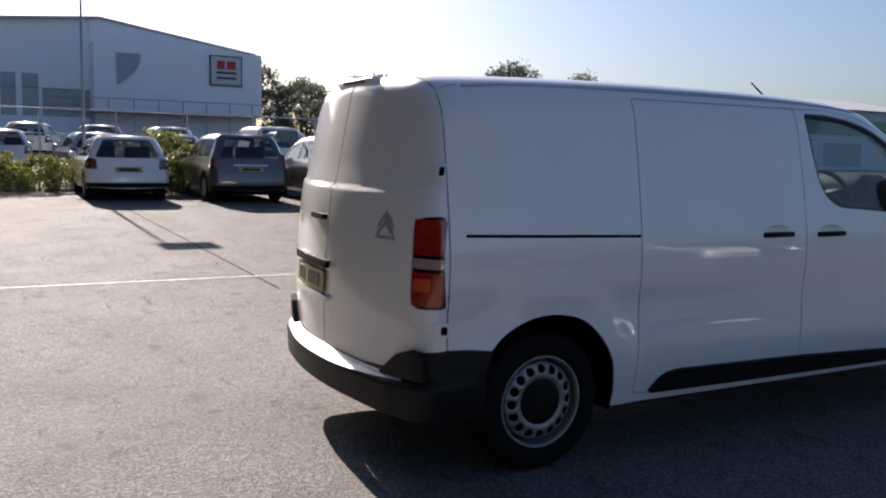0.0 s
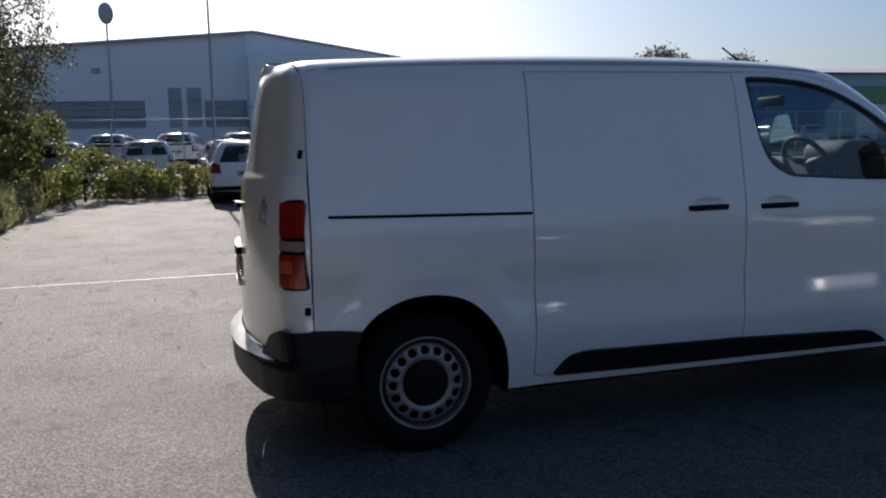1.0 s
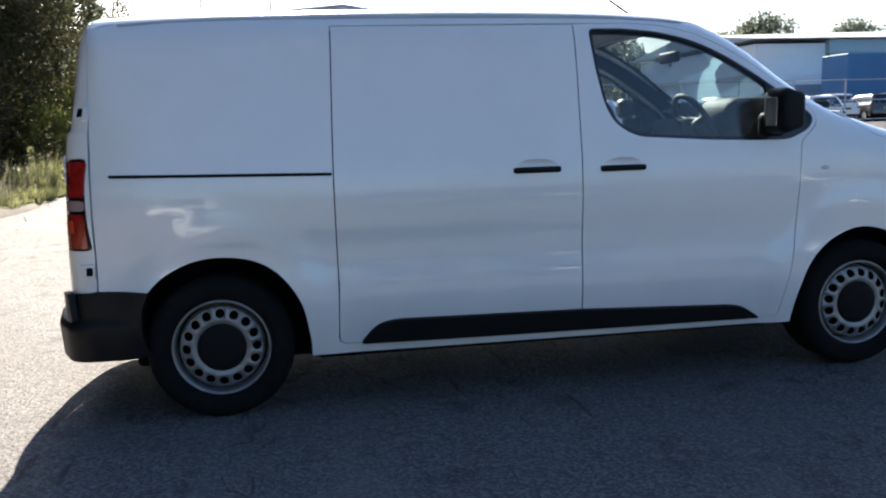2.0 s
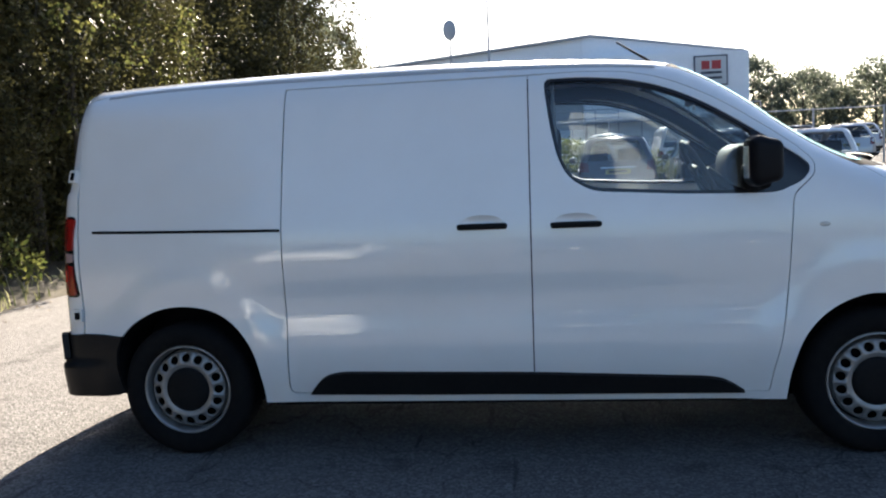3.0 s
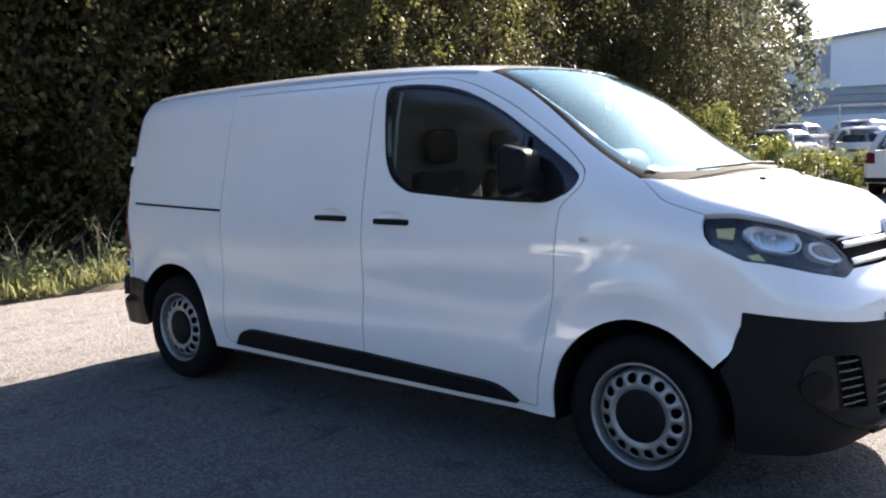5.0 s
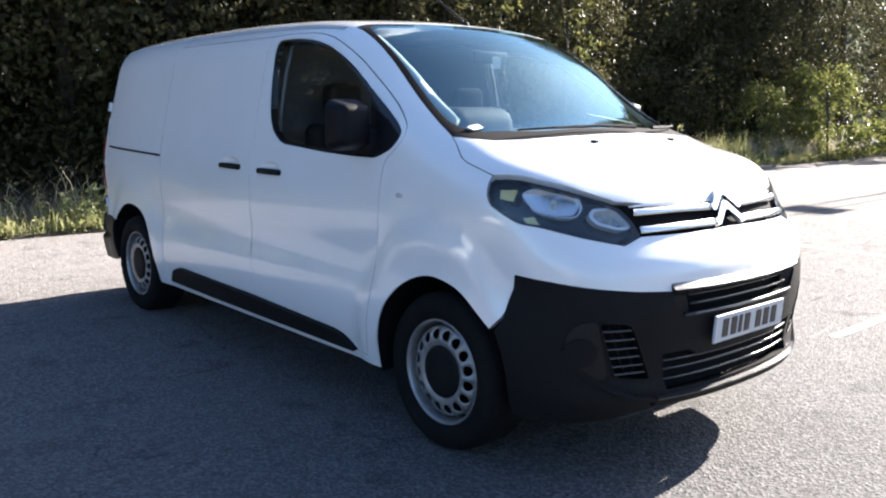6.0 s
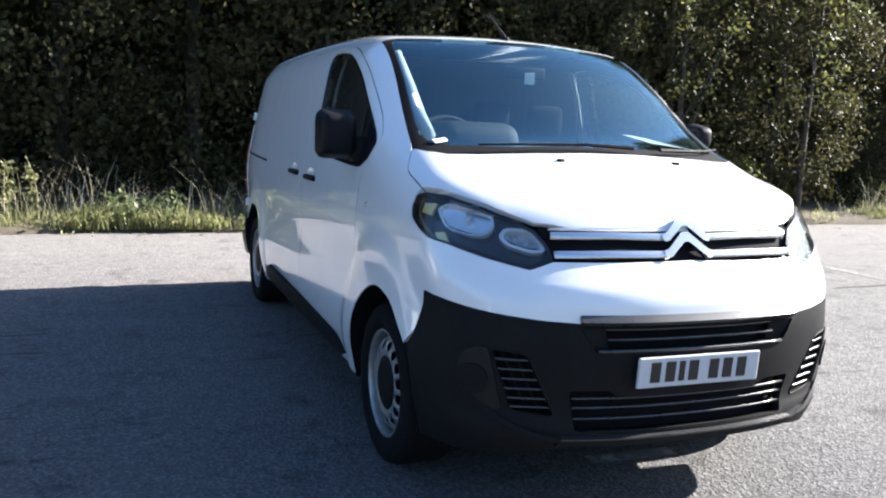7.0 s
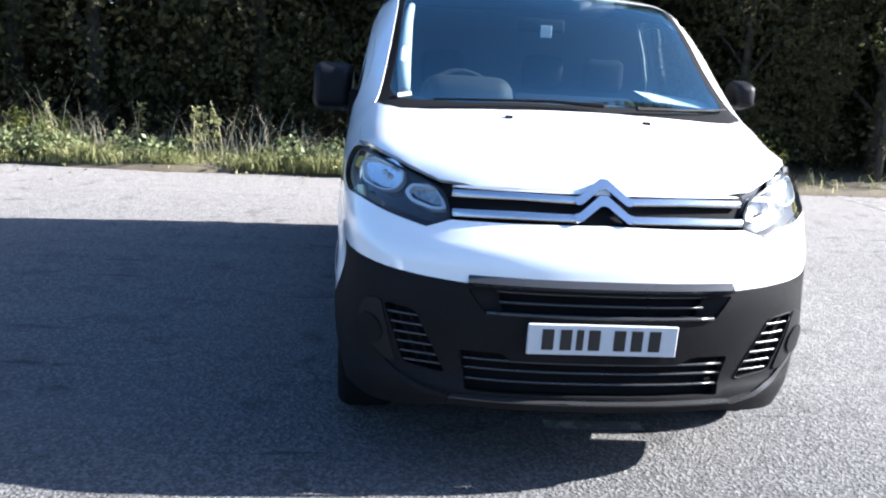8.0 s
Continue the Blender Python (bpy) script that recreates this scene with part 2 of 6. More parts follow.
def swell(x, z, cx, reach):
    """The raised field round a wheel arch, 0 to 1."""
    t = np.clip((reach - np.hypot((x - cx) * 1.18, z - .335)) / .15, 0, 1)
    return t * t * (3 - 2 * t)


def body(x, y, z):
    """Below zero inside the van's skin."""
    a = np.abs(y)
    flare = .020 * swell(x, z, 3.235, .67) + .012 * swell(x, z, .045, .66)
    side = a - (SIDE(z) - TAPER(x) + flare)
    u = x + .20*y*y*np.clip((x - 1.9)/.6, 0, 1)
    top = z - (TOP(u) - .07*y*y)
    nose = x - (NOSE(z) - .32*a**2.5)
    tail = (TAIL(z) + .18*y*y) - x
    f = smax(side, top, .17)
    f = smax(f, nose, .16)
    return smax(f, tail, .09)



def cut_polygon(a, n):
    """Which of the points n (m, 2) lie inside the polygon a."""
    a = np.asarray(a, float)
    x, y = n[:, 0], n[:, 1]
    inside = np.zeros(len(n), bool)
    for (x0, y0), (x1, y1) in zip(a, np.roll(a, -1, 0)):
        hit = (y0 > y) != (y1 > y)
        with np.errstate(divide="ignore", invalid="ignore"):
            inside ^= hit & (x < (x1 - x0) * (y - y0) / (y1 - y0) + x0)
    return inside


def dense(poly, step):
    """A closed outline with points no farther apart than step."""
    out = []
    for p, q in zip(poly, list(poly[1:]) + [poly[0]]):
        n = max(1, int(math.ceil(math.dist(p, q) / step)))
        out += [(p[0] + (q[0] - p[0]) * i / n, p[1] + (q[1] - p[1]) * i / n) for i in range(n)]
    return out


def rounded(poly, r, segs=5):
    """A closed outline with its corners rounded to r (one number, or one a corner)."""
    out, n = [], len(poly)
    for i in range(n):
        p, a, b = Vector(poly[i]), Vector(poly[i - 1]), Vector(poly[(i + 1) % n])
        ri = r[i] if hasattr(r, "__len__") else r
        ri = min(ri, 0.48 * (a - p).length, 0.48 * (b - p).length)
        if ri < 1e-4:
            out.append(tuple(p)); continue
        u, v = p + (a - p).normalized() * ri, p + (b - p).normalized() * ri
        for k in range(segs + 1):
            t = k / segs
            out.append(tuple(u * (1 - t) ** 2 + p * 2 * t * (1 - t) + v * t * t))
    return out


def curve(pts, n=4):
    """An open line made smooth through its points."""
    p = [Vector(q) for q in pts]
    out = []
    for i in range(len(p) - 1):
        a, b, c, d = p[max(i - 1, 0)], p[i], p[i + 1], p[min(i + 2, len(p) - 1)]
        for k in range(n):
            t = k / n
            out.append(tuple(.5 * (2 * b + (c - a) * t + (2 * a - 5 * b + 4 * c - d) * t * t + (3 * b - a - 3 * c + d) * t ** 3)))
    return out + [tuple(p[-1])]


def shrunk(poly, d):
    """An outline moved inwards by d."""
    area = sum(p[0] * q[1] - q[0] * p[1] for p, q in zip(poly, list(poly[1:]) + [poly[0]]))
    s, out, n = (1 if area > 0 else -1), [], len(poly)
    for i in range(n):
        a, p, b = Vector(poly[i - 1]), Vector(poly[i]), Vector(poly[(i + 1) % n])
        e, f = (p - a).normalized(), (b - p).normalized()
        m = Vector((-e.y - f.y, e.x + f.x))
        k = max(m.length_squared / 2, 0.35)
        out.append(tuple(p + m * (s * d / k)))
    return out


FRONT_AXIS, REAR_AXIS = 2.4, 0.6


def place(form, how, a, b, lift):
    """Points of the skin form = lift, met along one of five ways of looking at it."""
    a, b = np.asarray(a, float), np.asarray(b, float)
    if how in ("right", "left"):
        s = -1 if how == "right" else 1
        put, lo, hi = (lambda r: (a, s * r, b)), 0.25, 1.15
    elif how == "top":
        put, lo, hi = (lambda r: (a, b, r)), 0.75, 2.1
    elif how == "front":
        put, lo, hi = (lambda r: (FRONT_AXIS + r * np.cos(a), r * np.sin(a), b)), 0.3, 2.2
    else:
        put, lo, hi = (lambda r: (REAR_AXIS - r * np.cos(a), r * np.sin(a), b)), 0.3, 1.9
    lo, hi = np.full(a.shape, lo), np.full(a.shape, hi)
    for _ in range(34):
        mid = (lo + hi) / 2
        inside = form(*put(mid)) < lift
        lo, hi = np.where(inside, mid, lo), np.where(inside, hi, mid)
    return np.stack(put((lo + hi) / 2), -1)


def slope(form, p):
    e = 2e-3
    g = np.stack([form(*(p + e * np.eye(3)[i]).T) - form(*(p - e * np.eye(3)[i]).T) for i in range(3)], -1)
    return g / np.linalg.norm(g, axis=1)[:, None]


def panel(name, outline, how, material, parent, holes=(), step=0.045, thick=0.02, lift=0.0, form=None, label=""):
    """A piece of the skin within an outline, with its edges turned inwards by thick. lift: metres off the skin, a number or a function of the two coordinates."""
    form = form or body
    loops = [dense(l, step) for l in (outline, *holes)]
    pts, edges = [], []
    for l in loops:
        k = len(pts)
        edges += [(k + i, k + (i + 1) % len(l)) for i in range(len(l))]
        pts += l
    border = len(pts)
    o = np.array(loops[0])
    lo, hi = o.min(0), o.max(0)
    gx, gy = np.meshgrid(np.arange(lo[0] + step * 0.37, hi[0], step), np.arange(lo[1] + step * 0.41, hi[1], step))
    grid = np.stack([gx.ravel(), gy.ravel()], -1)
    if len(grid):
        keep = cut_polygon(o, grid)
        for h in loops[1:]:
            keep &= ~cut_polygon(h, grid)
        grid = grid[keep]
        if len(grid):
            bp = np.array([q for l in (outline, *holes) for q in dense(l, step * .25)])
            near = np.array([np.min(np.hypot(*(bp - g).T)) for g in grid])
            grid = grid[near > step * 0.45]
            pts += [tuple(g) for g in grid]
    vs, es, fs, ov, oe, of = delaunay_2d_cdt([Vector(p) for p in pts], edges, [], 0, 1e-6)
    v2 = np.array([tuple(v) for v in vs])
    tri = np.array([f for f in fs if len(f) == 3])
    mid = v2[tri].mean(1)
    keep = cut_polygon(loops[0], mid)
    for h in loops[1:]:
        keep &= ~cut_polygon(h, mid)
    tri = tri[keep]
    off = lift(v2[:, 0], v2[:, 1]) if callable(lift) else np.full(len(v2), float(lift))
    p = place(form, how, v2[:, 0], v2[:, 1], off)
    n = slope(form, p)
    t0 = p[tri]
    fn = np.cross(t0[:, 1] - t0[:, 0], t0[:, 2] - t0[:, 0])
    # one winding for the whole piece
    q = v2[tri]
    area = (q[:, 1, 0] - q[:, 0, 0]) * (q[:, 2, 1] - q[:, 0, 1]) - (q[:, 1, 1] - q[:, 0, 1]) * (q[:, 2, 0] - q[:, 0, 0])
    facing = (fn * n[tri[:, 0]]).sum(1) * np.sign(area)
    flip = (area < 0) if facing.sum() > 0 else (area > 0)
    tri[flip] = tri[flip][:, ::-1]
    if callable(lift):
        # normals from the faces where the piece leaves the skin
        fn = np.cross(p[tri[:, 1]] - p[tri[:, 0]], p[tri[:, 2]] - p[tri[:, 0]])
        n = np.zeros_like(p)
        for k in range(3):
            np.add.at(n, tri[:, k], fn)
        n /= np.maximum(np.linalg.norm(n, axis=1), 1e-12)[:, None]
    verts, faces = [tuple(q) for q in p], [tuple(int(i) for i in f) for f in tri]
    normals = [tuple(n[i]) for f in tri for i in f]
    if thick:
        # edge faces: sides used once, turned inwards
        count = {}
        for f in faces:
            for i in range(3):
                e = (f[i], f[(i + 1) % 3])
                count[e] = count.get(e, 0) + 1
        inner = {}
        for (i, j) in list(count):
            if (j, i) in count:
                continue
            for k in (i, j):
                if k not in inner:
                    inner[k] = len(verts)
                    verts.append(tuple(p[k] - n[k] * thick))
            q = (j, i, inner[i], inner[j])
            faces.append(q)
            c = np.cross(np.array(verts[i]) - np.array(verts[j]), np.array(verts[inner[i]]) - np.array(verts[j]))
            c = c / max(np.linalg.norm(c), 1e-12)
            normals += [tuple(c)] * 4
    ob = raw(name, verts, faces, material, parent, label, smooth=True)
    ob.data.normals_split_custom_set(normals)
    return ob


def fp(*pts):
    """Front coordinates (angle, height) of places."""
    return [(math.atan2(y, x - FRONT_AXIS), z) for x, y, z in pts]


def rp(*pts):
    return [(math.atan2(y, REAR_AXIS - x), z) for x, y, z in pts]


def flipped(poly):
    return [(-a, b) for a, b in poly]


def mirrored(half):
    """A closed outline from its half at negative first coordinate, running from the middle to the middle."""
    return list(half) + [(-a, b) for a, b in reversed(half) if abs(a) > 1e-6]


# ---- the van ----
van = thing("panel_van", "white panel van with black bumpers and steel wheels on tarmac", "van")

EDGE = spline([-.6, 2.2, 2.36, 2.55, 2.8, 2.96, 3.12, 3.22, 3.30, 3.34, 3.45, 3.56], [.70, .70, .692, .698, .726, .749, .773, .792, .828, .847, .851, .853])


def edge_z(xs):
    xs = np.asarray(xs, float)
    return place(body, "top", xs, EDGE(xs), np.zeros(len(xs)))[:, 2]


edge_x = np.concatenate([np.arange(-.50, 2.3, .12), np.arange(2.3, 3.53, .04), [3.525]])
edge_line = list(zip(edge_x.tolist(), edge_z(edge_x).tolist()))

B_SEAM = [(1.733, .303), (1.741, 1.10), (1.747, 1.80)]
REAR_SEAM = [(-.515, .632), (-.513, 1.0), (-.508, 1.40), (-.502, 1.70), (-.506, 1.80)]
SLIDE = curve([(.575, .312), (.543, .335), (.541, .42), (.547, .60), (.545, .87), (.545, 1.12), (.553, 1.41), (.567, 1.800)], 6) + [(x + .004, z) for x, z in B_SEAM[::-1]]
DOOR = rounded(B_SEAM + [(2.02, 1.806), (2.20, 1.793), (2.34, 1.762), (2.46, 1.716), (2.61, 1.642), (2.78, 1.532), (2.93, 1.424),
                (3.012, 1.345), (3.012, 1.285), (2.96, 1.235), (2.914, 1.195), (2.901, 1.05), (2.886, .80), (2.851, .545), (2.816, .414), (2.798, .300)],
               [0, 0, 0, .08, .06, .06, .06, .07, .07, .05, .03, .03, .03, .03, .06, .08, .08, .06, .02])
WINDOW = rounded([(1.826, 1.70), (1.822, 1.776), (2.0, 1.776), (2.18, 1.758), (2.31, 1.728), (2.432, 1.684), (2.575, 1.612), (2.715, 1.522), (2.85, 1.432), (2.95, 1.364), (2.990, 1.325), (2.985, 1.292),
                  (2.95, 1.252), (2.845, 1.206), (2.655, 1.208), (2.42, 1.217), (2.03, 1.244), (1.922, 1.308), (1.873, 1.405), (1.843, 1.56)],
                 [.0, .045, .05, .05, .05, .06, .06, .06, .05, .03, .02, .02, .03, .04, .04, .04, .05, .05, .05, .05])
OPENING = [p for p in SLIDE if p[0] < 1.70] + [p for p in DOOR if p[0] > 1.78]
REAR_ARCH = curve([(-.306, .618), (-.234, .686), (-.107, .746), (.035, .762), (.186, .732), (.297, .651), (.377, .524), (.409, .363), (.413, .30)])
FRONT_ARCH = curve([(2.878, .30), (2.895, .417), (2.949, .562), (3.044, .666), (3.161, .728), (3.277, .746), (3.413, .715), (3.527, .641), (3.594, .592)])
SIDE_OUT = ([REAR_SEAM[0], (-.40, .628)] + REAR_ARCH + [(.413, .268),
             (2.875, .262)] + FRONT_ARCH + [(3.645, .645), (3.672, .70), (3.69, .76), (3.69, .812),
             (3.69, 1.005), (3.62, 1.037), (3.565, 1.062), (3.540, 1.095), (3.525, 1.145)] + edge_line[::-1] + REAR_SEAM[:0:-1])


def scoop_outline(x0, x1, z):
    c, w = (x0 + x1) / 2, (x1 - x0) * .42
    return [(c + w * math.cos(a), z + .010 + .034 * math.sin(a)) for a in (2 * math.pi * k / 28 for k in range(28))]


def scoop_depth(x0, x1, z):
    c, w = (x0 + x1) / 2, (x1 - x0) * .42
    return lambda a, b: -.015 * np.clip(1 - ((a - c) / w) ** 2 - ((b - z - .010) / .034) ** 2, 0, 1) - .0003


HANDLES = {"sliding_door": (1.398, 1.634, 1.112), "front_door": (1.832, 2.067, 1.106)}

for side in ("right", "left"):
    s = -1 if side == "right" else 1
    panel("body_side", SIDE_OUT, side, WHITE, van, holes=(OPENING,), thick=.03)
    # near-black sheet behind the doors stands in for shade in the gaps
    panel("door_gap_shade", shrunk(OPENING, -.03), side, DARK_VOID, van, holes=(shrunk(SLIDE, .06), shrunk(DOOR, .035)), thick=0, lift=-.045)
    sl, dr = (HANDLES[k] for k in ("sliding_door", "front_door"))
    slide = panel("sliding_door", shrunk(SLIDE, .0058), side, WHITE, van, holes=(scoop_outline(*sl),), thick=.03)
    door = panel("front_door", shrunk(DOOR, .0042), side, WHITE, van, holes=(WINDOW, scoop_outline(*dr)), thick=.035)
    for owner, (x0, x1, z) in ((slide, sl), (door, dr)):
        panel("handle_recess", scoop_outline(x0, x1, z), side, WHITE, owner, step=.015, thick=0, lift=scoop_depth(x0, x1, z))
        bm = bmesh.new()
        y = float(place(body, side, [(x0 + x1) / 2], [z], np.zeros(1))[0, 1])
        box(bm, (x0, y - .012, z - .030), (x1, y + .034 * 1, z - .002), .012, 3)
        for v in bm.verts:
            v.co.y = y + s * (abs(v.co.y - y) if (v.co.y - y) > 0 else -abs(v.co.y - y))
            v.co.y -= s * .02 * ((v.co.x - (x0 + x1) / 2) / (x1 - x0) * 2) ** 4
            v.co.z += .008 * ((v.co.x - (x0 + x1) / 2) / (x1 - x0) * 2) ** 2
        bmesh.ops.recalc_face_normals(bm, faces=bm.faces)
        part("handle", bm, BLACK_PLASTIC, owner, "black plastic pull handle", smooth=True)
    inner = shrunk(WINDOW, .016)
    panel("window_seal", WINDOW, side, GLOSS_BLACK, door, holes=(inner,), thick=.03, lift=-.004, step=.03)
    pane_outline = [p for p in inner if p[0] <= 2.735]
    top = max(p[1] for p in inner if p[0] > 2.70 and p[0] < 2.78)
    pane = panel("window_pane", pane_outline, side, GLASS_SIDE, door, thick=0, lift=-.010, step=.05, label="tinted side window glass")
    panel("mirror_sail", [p for p in inner if p[0] > 2.735] , side, GLOSS_BLACK, door, thick=.02, lift=-.006, step=.04)
    # sill cladding, slide rail
    clad = rounded([(.645, .312), (.70, .378), (.745, .408), (.82, .421), (1.735, .405), (2.53, .372), (2.60, .358), (2.655, .325), (2.693, .297), (2.0, .301), (1.2, .306)],
                   [.01, .04, .04, .03, 0, .03, .03, .03, .01, 0, 0])
    panel("sill_cladding", clad, side, BLACK_PLASTIC, van, thick=.036, lift=.028, step=.022, label="black plastic sill cladding")
    panel("slide_rail", rounded([(-.435, 1.134), (-.435, 1.148), (.541, 1.126), (.541, 1.112)], .004), side, DARK_VOID, van, thick=.004, lift=.0025, step=.06)
    # thin grey strip paints the soft shade along the roof gutter
    low = [(x, z - .012) for x, z in edge_line[1:26]]
    panel("gutter_shade_strip", edge_line[1:26] + low[::-1], side, GUTTER_SHADE, van, thick=.003, lift=.0015, step=.06)
    # repeater
    bm = bmesh.new()
    bmesh.ops.create_uvsphere(bm, u_segments=16, v_segments=8, radius=1, matrix=Matrix.LocRotScale((3.037, s * .921, 1.058), None, (.030, .008, .013)))
    lamp = part("repeater_lamp", bm, CLEAR_LENS, van, smooth=True)
    bm = bmesh.new()
    bmesh.ops.create_uvsphere(bm, u_segments=16, v_segments=8, radius=1, matrix=Matrix.LocRotScale((3.037, s * .9175, 1.058), None, (.036, .007, .018)))
    part("bezel", bm, GLOSS_BLACK, lamp, smooth=True)

# roof, bonnet, screen
rear_y = np.linspace(-.70, .70, 15)
roof_out = [(-.55 + .1 * y * y, y) for y in rear_y] + [(x, .70) for x in np.arange(-.40, 2.30, .12)] + [(2.53 - .29 * y * y, y) for y in rear_y[::-1]] + [(x, -.70) for x in np.arange(2.28, -.45, -.12)]
panel("roof", roof_out, "top", WHITE, van, step=.06, thick=.02)
BASE = [(3.220, float(EDGE(3.22))), (3.30, .75), (3.365, .69), (3.412, .575), (3.448, .42), (3.475, .25), (3.485, 0)]
screen_side = [(float(x), float(EDGE(x))) for x in np.arange(2.40, 3.20, .06)]
screen_out = [(2.53 - .29 * y * y, y) for y in rear_y] + screen_side + [(x, y) for x, y in BASE] + [(x, -y) for x, y in BASE[-2::-1]] + [(x, -y) for x, y in screen_side[::-1]]
glass_hole = rounded([(2.548, 0), (2.455, .58), (2.45, .650), (2.56, .668), (2.80, .690), (3.00, .715), (3.15, .735), (3.26, .69), (3.375, .42), (3.415, 0), (3.375, -.42), (3.26, -.69), (3.15, -.735), (3.00, -.715), (2.80, -.690), (2.56, -.668), (2.45, -.650), (2.455, -.58)], .05)
panel("windscreen_surround", screen_out, "top", DARK_VOID, van, holes=(glass_hole,), thick=.015, lift=-.004, step=.05)
pane = panel("windscreen", glass_hole, "top", GLASS_SCREEN, van, thick=0, lift=-.005, step=.06, label="curved windscreen glass reflecting blue sky")
hood_half = [(3.485, 0), (3.475, .25), (3.448, .42), (3.412, .575), (3.365, .69), (3.30, .755), (3.224, .794)] + [(float(x), float(EDGE(x))) for x in np.arange(3.25, 3.52, .03)] + [(3.525, .853), (3.60, .825), (3.69, .786), (3.76, .735), (3.82, .678), (3.865, .62), (3.900, .565), (3.948, .43), (3.973, .28), (3.984, .13), (3.986, 0)]
hood_out = hood_half + [(x, -y) for x, y in hood_half[-2:0:-1]]
panel("bonnet", shrunk(hood_out, .003), "top", WHITE, van, thick=.03, step=.045, lift=.001)
for s in (-1, 1):
    bm = bmesh.new()
    box(bm, (3.535, s * .275 - .014, 1.283), (3.562, s * .275 + .014, 1.297), .005)
    part("washer_jet", bm, BLACK_PLASTIC, van)

# nose
TRIM_GREY = surface("pillar_trim", (.80, .80, .78), rough=.7, amount=.2)
BELT_GREY = surface("door_pillar_trim", (.24, .24, .235), rough=.7, amount=.2)
LENS_GREY = surface("day_lamp_lens", (.46, .47, .48), (.05, .05, .055), rough=.18, metal=.6, amount=.95, grain=55, coarse=22, coat=1.0)
RIM_GREY = surface("lamp_bezel", (.60, .61, .62), rough=.25, metal=.5, amount=.2)
LAMP = fp((3.525, -.862, 1.150), (3.580, -.842, 1.160), (3.635, -.81, 1.158), (3.69, -.787, 1.147), (3.76, -.737, 1.130), (3.82, -.68, 1.107), (3.865, -.62, 1.083), (3.902, -.563, 1.058), (3.945, -.530, 1.01), (3.985, -.522, .957),
          (3.975, -.607, .929), (3.885, -.73, .958), (3.766, -.833, .994), (3.69, -.875, 1.003), (3.62, -.893, 1.035), (3.560, -.892, 1.066), (3.535, -.884, 1.105))
def side_at(x, *zs):
    """Places on the side skin at x, one for each height."""
    return [tuple(p) for p in place(body, "right", [x] * len(zs), list(zs), np.zeros(len(zs)))]


mask = fp((4.155, 0, .752), (4.15, -.2, .752), (4.114, -.45, .757), (4.067, -.598, .766), (3.981, -.748, .783), (3.861, -.846, .800), *side_at(3.684, .812, .90, 1.005), (3.766, -.833, .992), (3.885, -.73, .956), (3.975, -.607, .927), (3.98, -.522, .955), (4.02, -.26, .957), (4.035, 0, .962))
panel("front_mask", mirrored(mask), "front", WHITE, van, thick=.02, step=.04)
for mirror in (False, True):
    lamp_out = rounded(flipped(LAMP) if mirror else LAMP, .012, 3)
    f = flipped if mirror else (lambda q: q)
    lamp = panel("headlight", lamp_out, "front", GLOSS_BLACK, van, holes=(shrunk(lamp_out, .007),), thick=.02, lift=.001, step=.03, label="headlight with clear cover and twin chrome reflectors")
    panel("lamp_back", shrunk(lamp_out, .004), "front", GLOSS_BLACK, lamp, thick=0, lift=-.055, step=.03)
    main = f(fp((3.672, -.845, 1.106), (3.690, -.815, 1.128), (3.762, -.734, 1.131), (3.821, -.687, 1.099), (3.846, -.690, 1.059), (3.846, -.722, 1.029), (3.813, -.771, 1.025), (3.735, -.835, 1.046)))
    day = f(fp((3.867, -.686, 1.030), (3.862, -.661, 1.059), (3.899, -.571, 1.059), (3.933, -.545, 1.019), (3.956, -.539, .984), (3.941, -.589, .979), (3.894, -.666, 1.001)))
    for nm, poly, lens, wide in (("main_reflector", rounded(main, .014, 4), REFLECTOR, .0045), ("day_lamp", rounded(day, .012, 4), LENS_GREY, .0095)):
        rim = shrunk(poly, wide)
        ca, cb = np.mean([p[0] for p in poly]), np.mean([p[1] for p in poly])
        panel(nm, rim, "front", lens, lamp, thick=0, step=.0045, lift=(lambda a, b, ca=ca, cb=cb: -.050 + 4.5 * np.clip((a - ca) ** 2 + (b - cb) ** 2, 0, .008) + .0015 * np.abs(np.sin(190 * (a - ca)))))
        panel("reflector_rim", poly, "front", RIM_GREY, lamp, holes=(rim,), thick=.03, step=.02, lift=-.014)
        if lens is REFLECTOR:
            spot = place(body, "front", [ca], [cb + .004], np.array([-.034]))[0]
            bm = bmesh.new()
            bmesh.ops.create_uvsphere(bm, u_segments=16, v_segments=10, radius=1, matrix=Matrix.LocRotScale(tuple(spot), None, (.014, .012, .010)))
            part("bulb_shield", bm, RIM_GREY, lamp, "small bright bulb shield", smooth=True)
    ind = f(fp((3.709, -.866, 1.022), (3.743, -.841, 1.028), (3.776, -.834, .991), (3.746, -.858, .987)))
    panel("indicator", ind, "front", AMBER, lamp, thick=.01, step=.02, lift=-.02)
    side_end = f(fp((3.60, -.873, 1.118), (3.655, -.842, 1.122), (3.650, -.862, 1.080), (3.605, -.883, 1.086)))
    panel("outer_reflector", side_end, "front", AMBER, lamp, thick=.01, step=.02, lift=-.02)
    cover = panel("cover", shrunk(lamp_out, .006), "front", GLASS_LAMP, lamp, thick=0, lift=-.001, step=.04)
    cover.visible_shadow = False

# grille with two bright bars and a double chevron
grille_half = fp((3.985, 0, 1.075), (3.97, -.28, 1.075), (3.902, -.55, 1.060), (3.98, -.518, .960), (4.02, -.26, .960), (4.035, 0, .964))
grille = panel("grille", mirrored(grille_half), "front", DARK_VOID, van, thick=0, lift=-.02, step=.04)

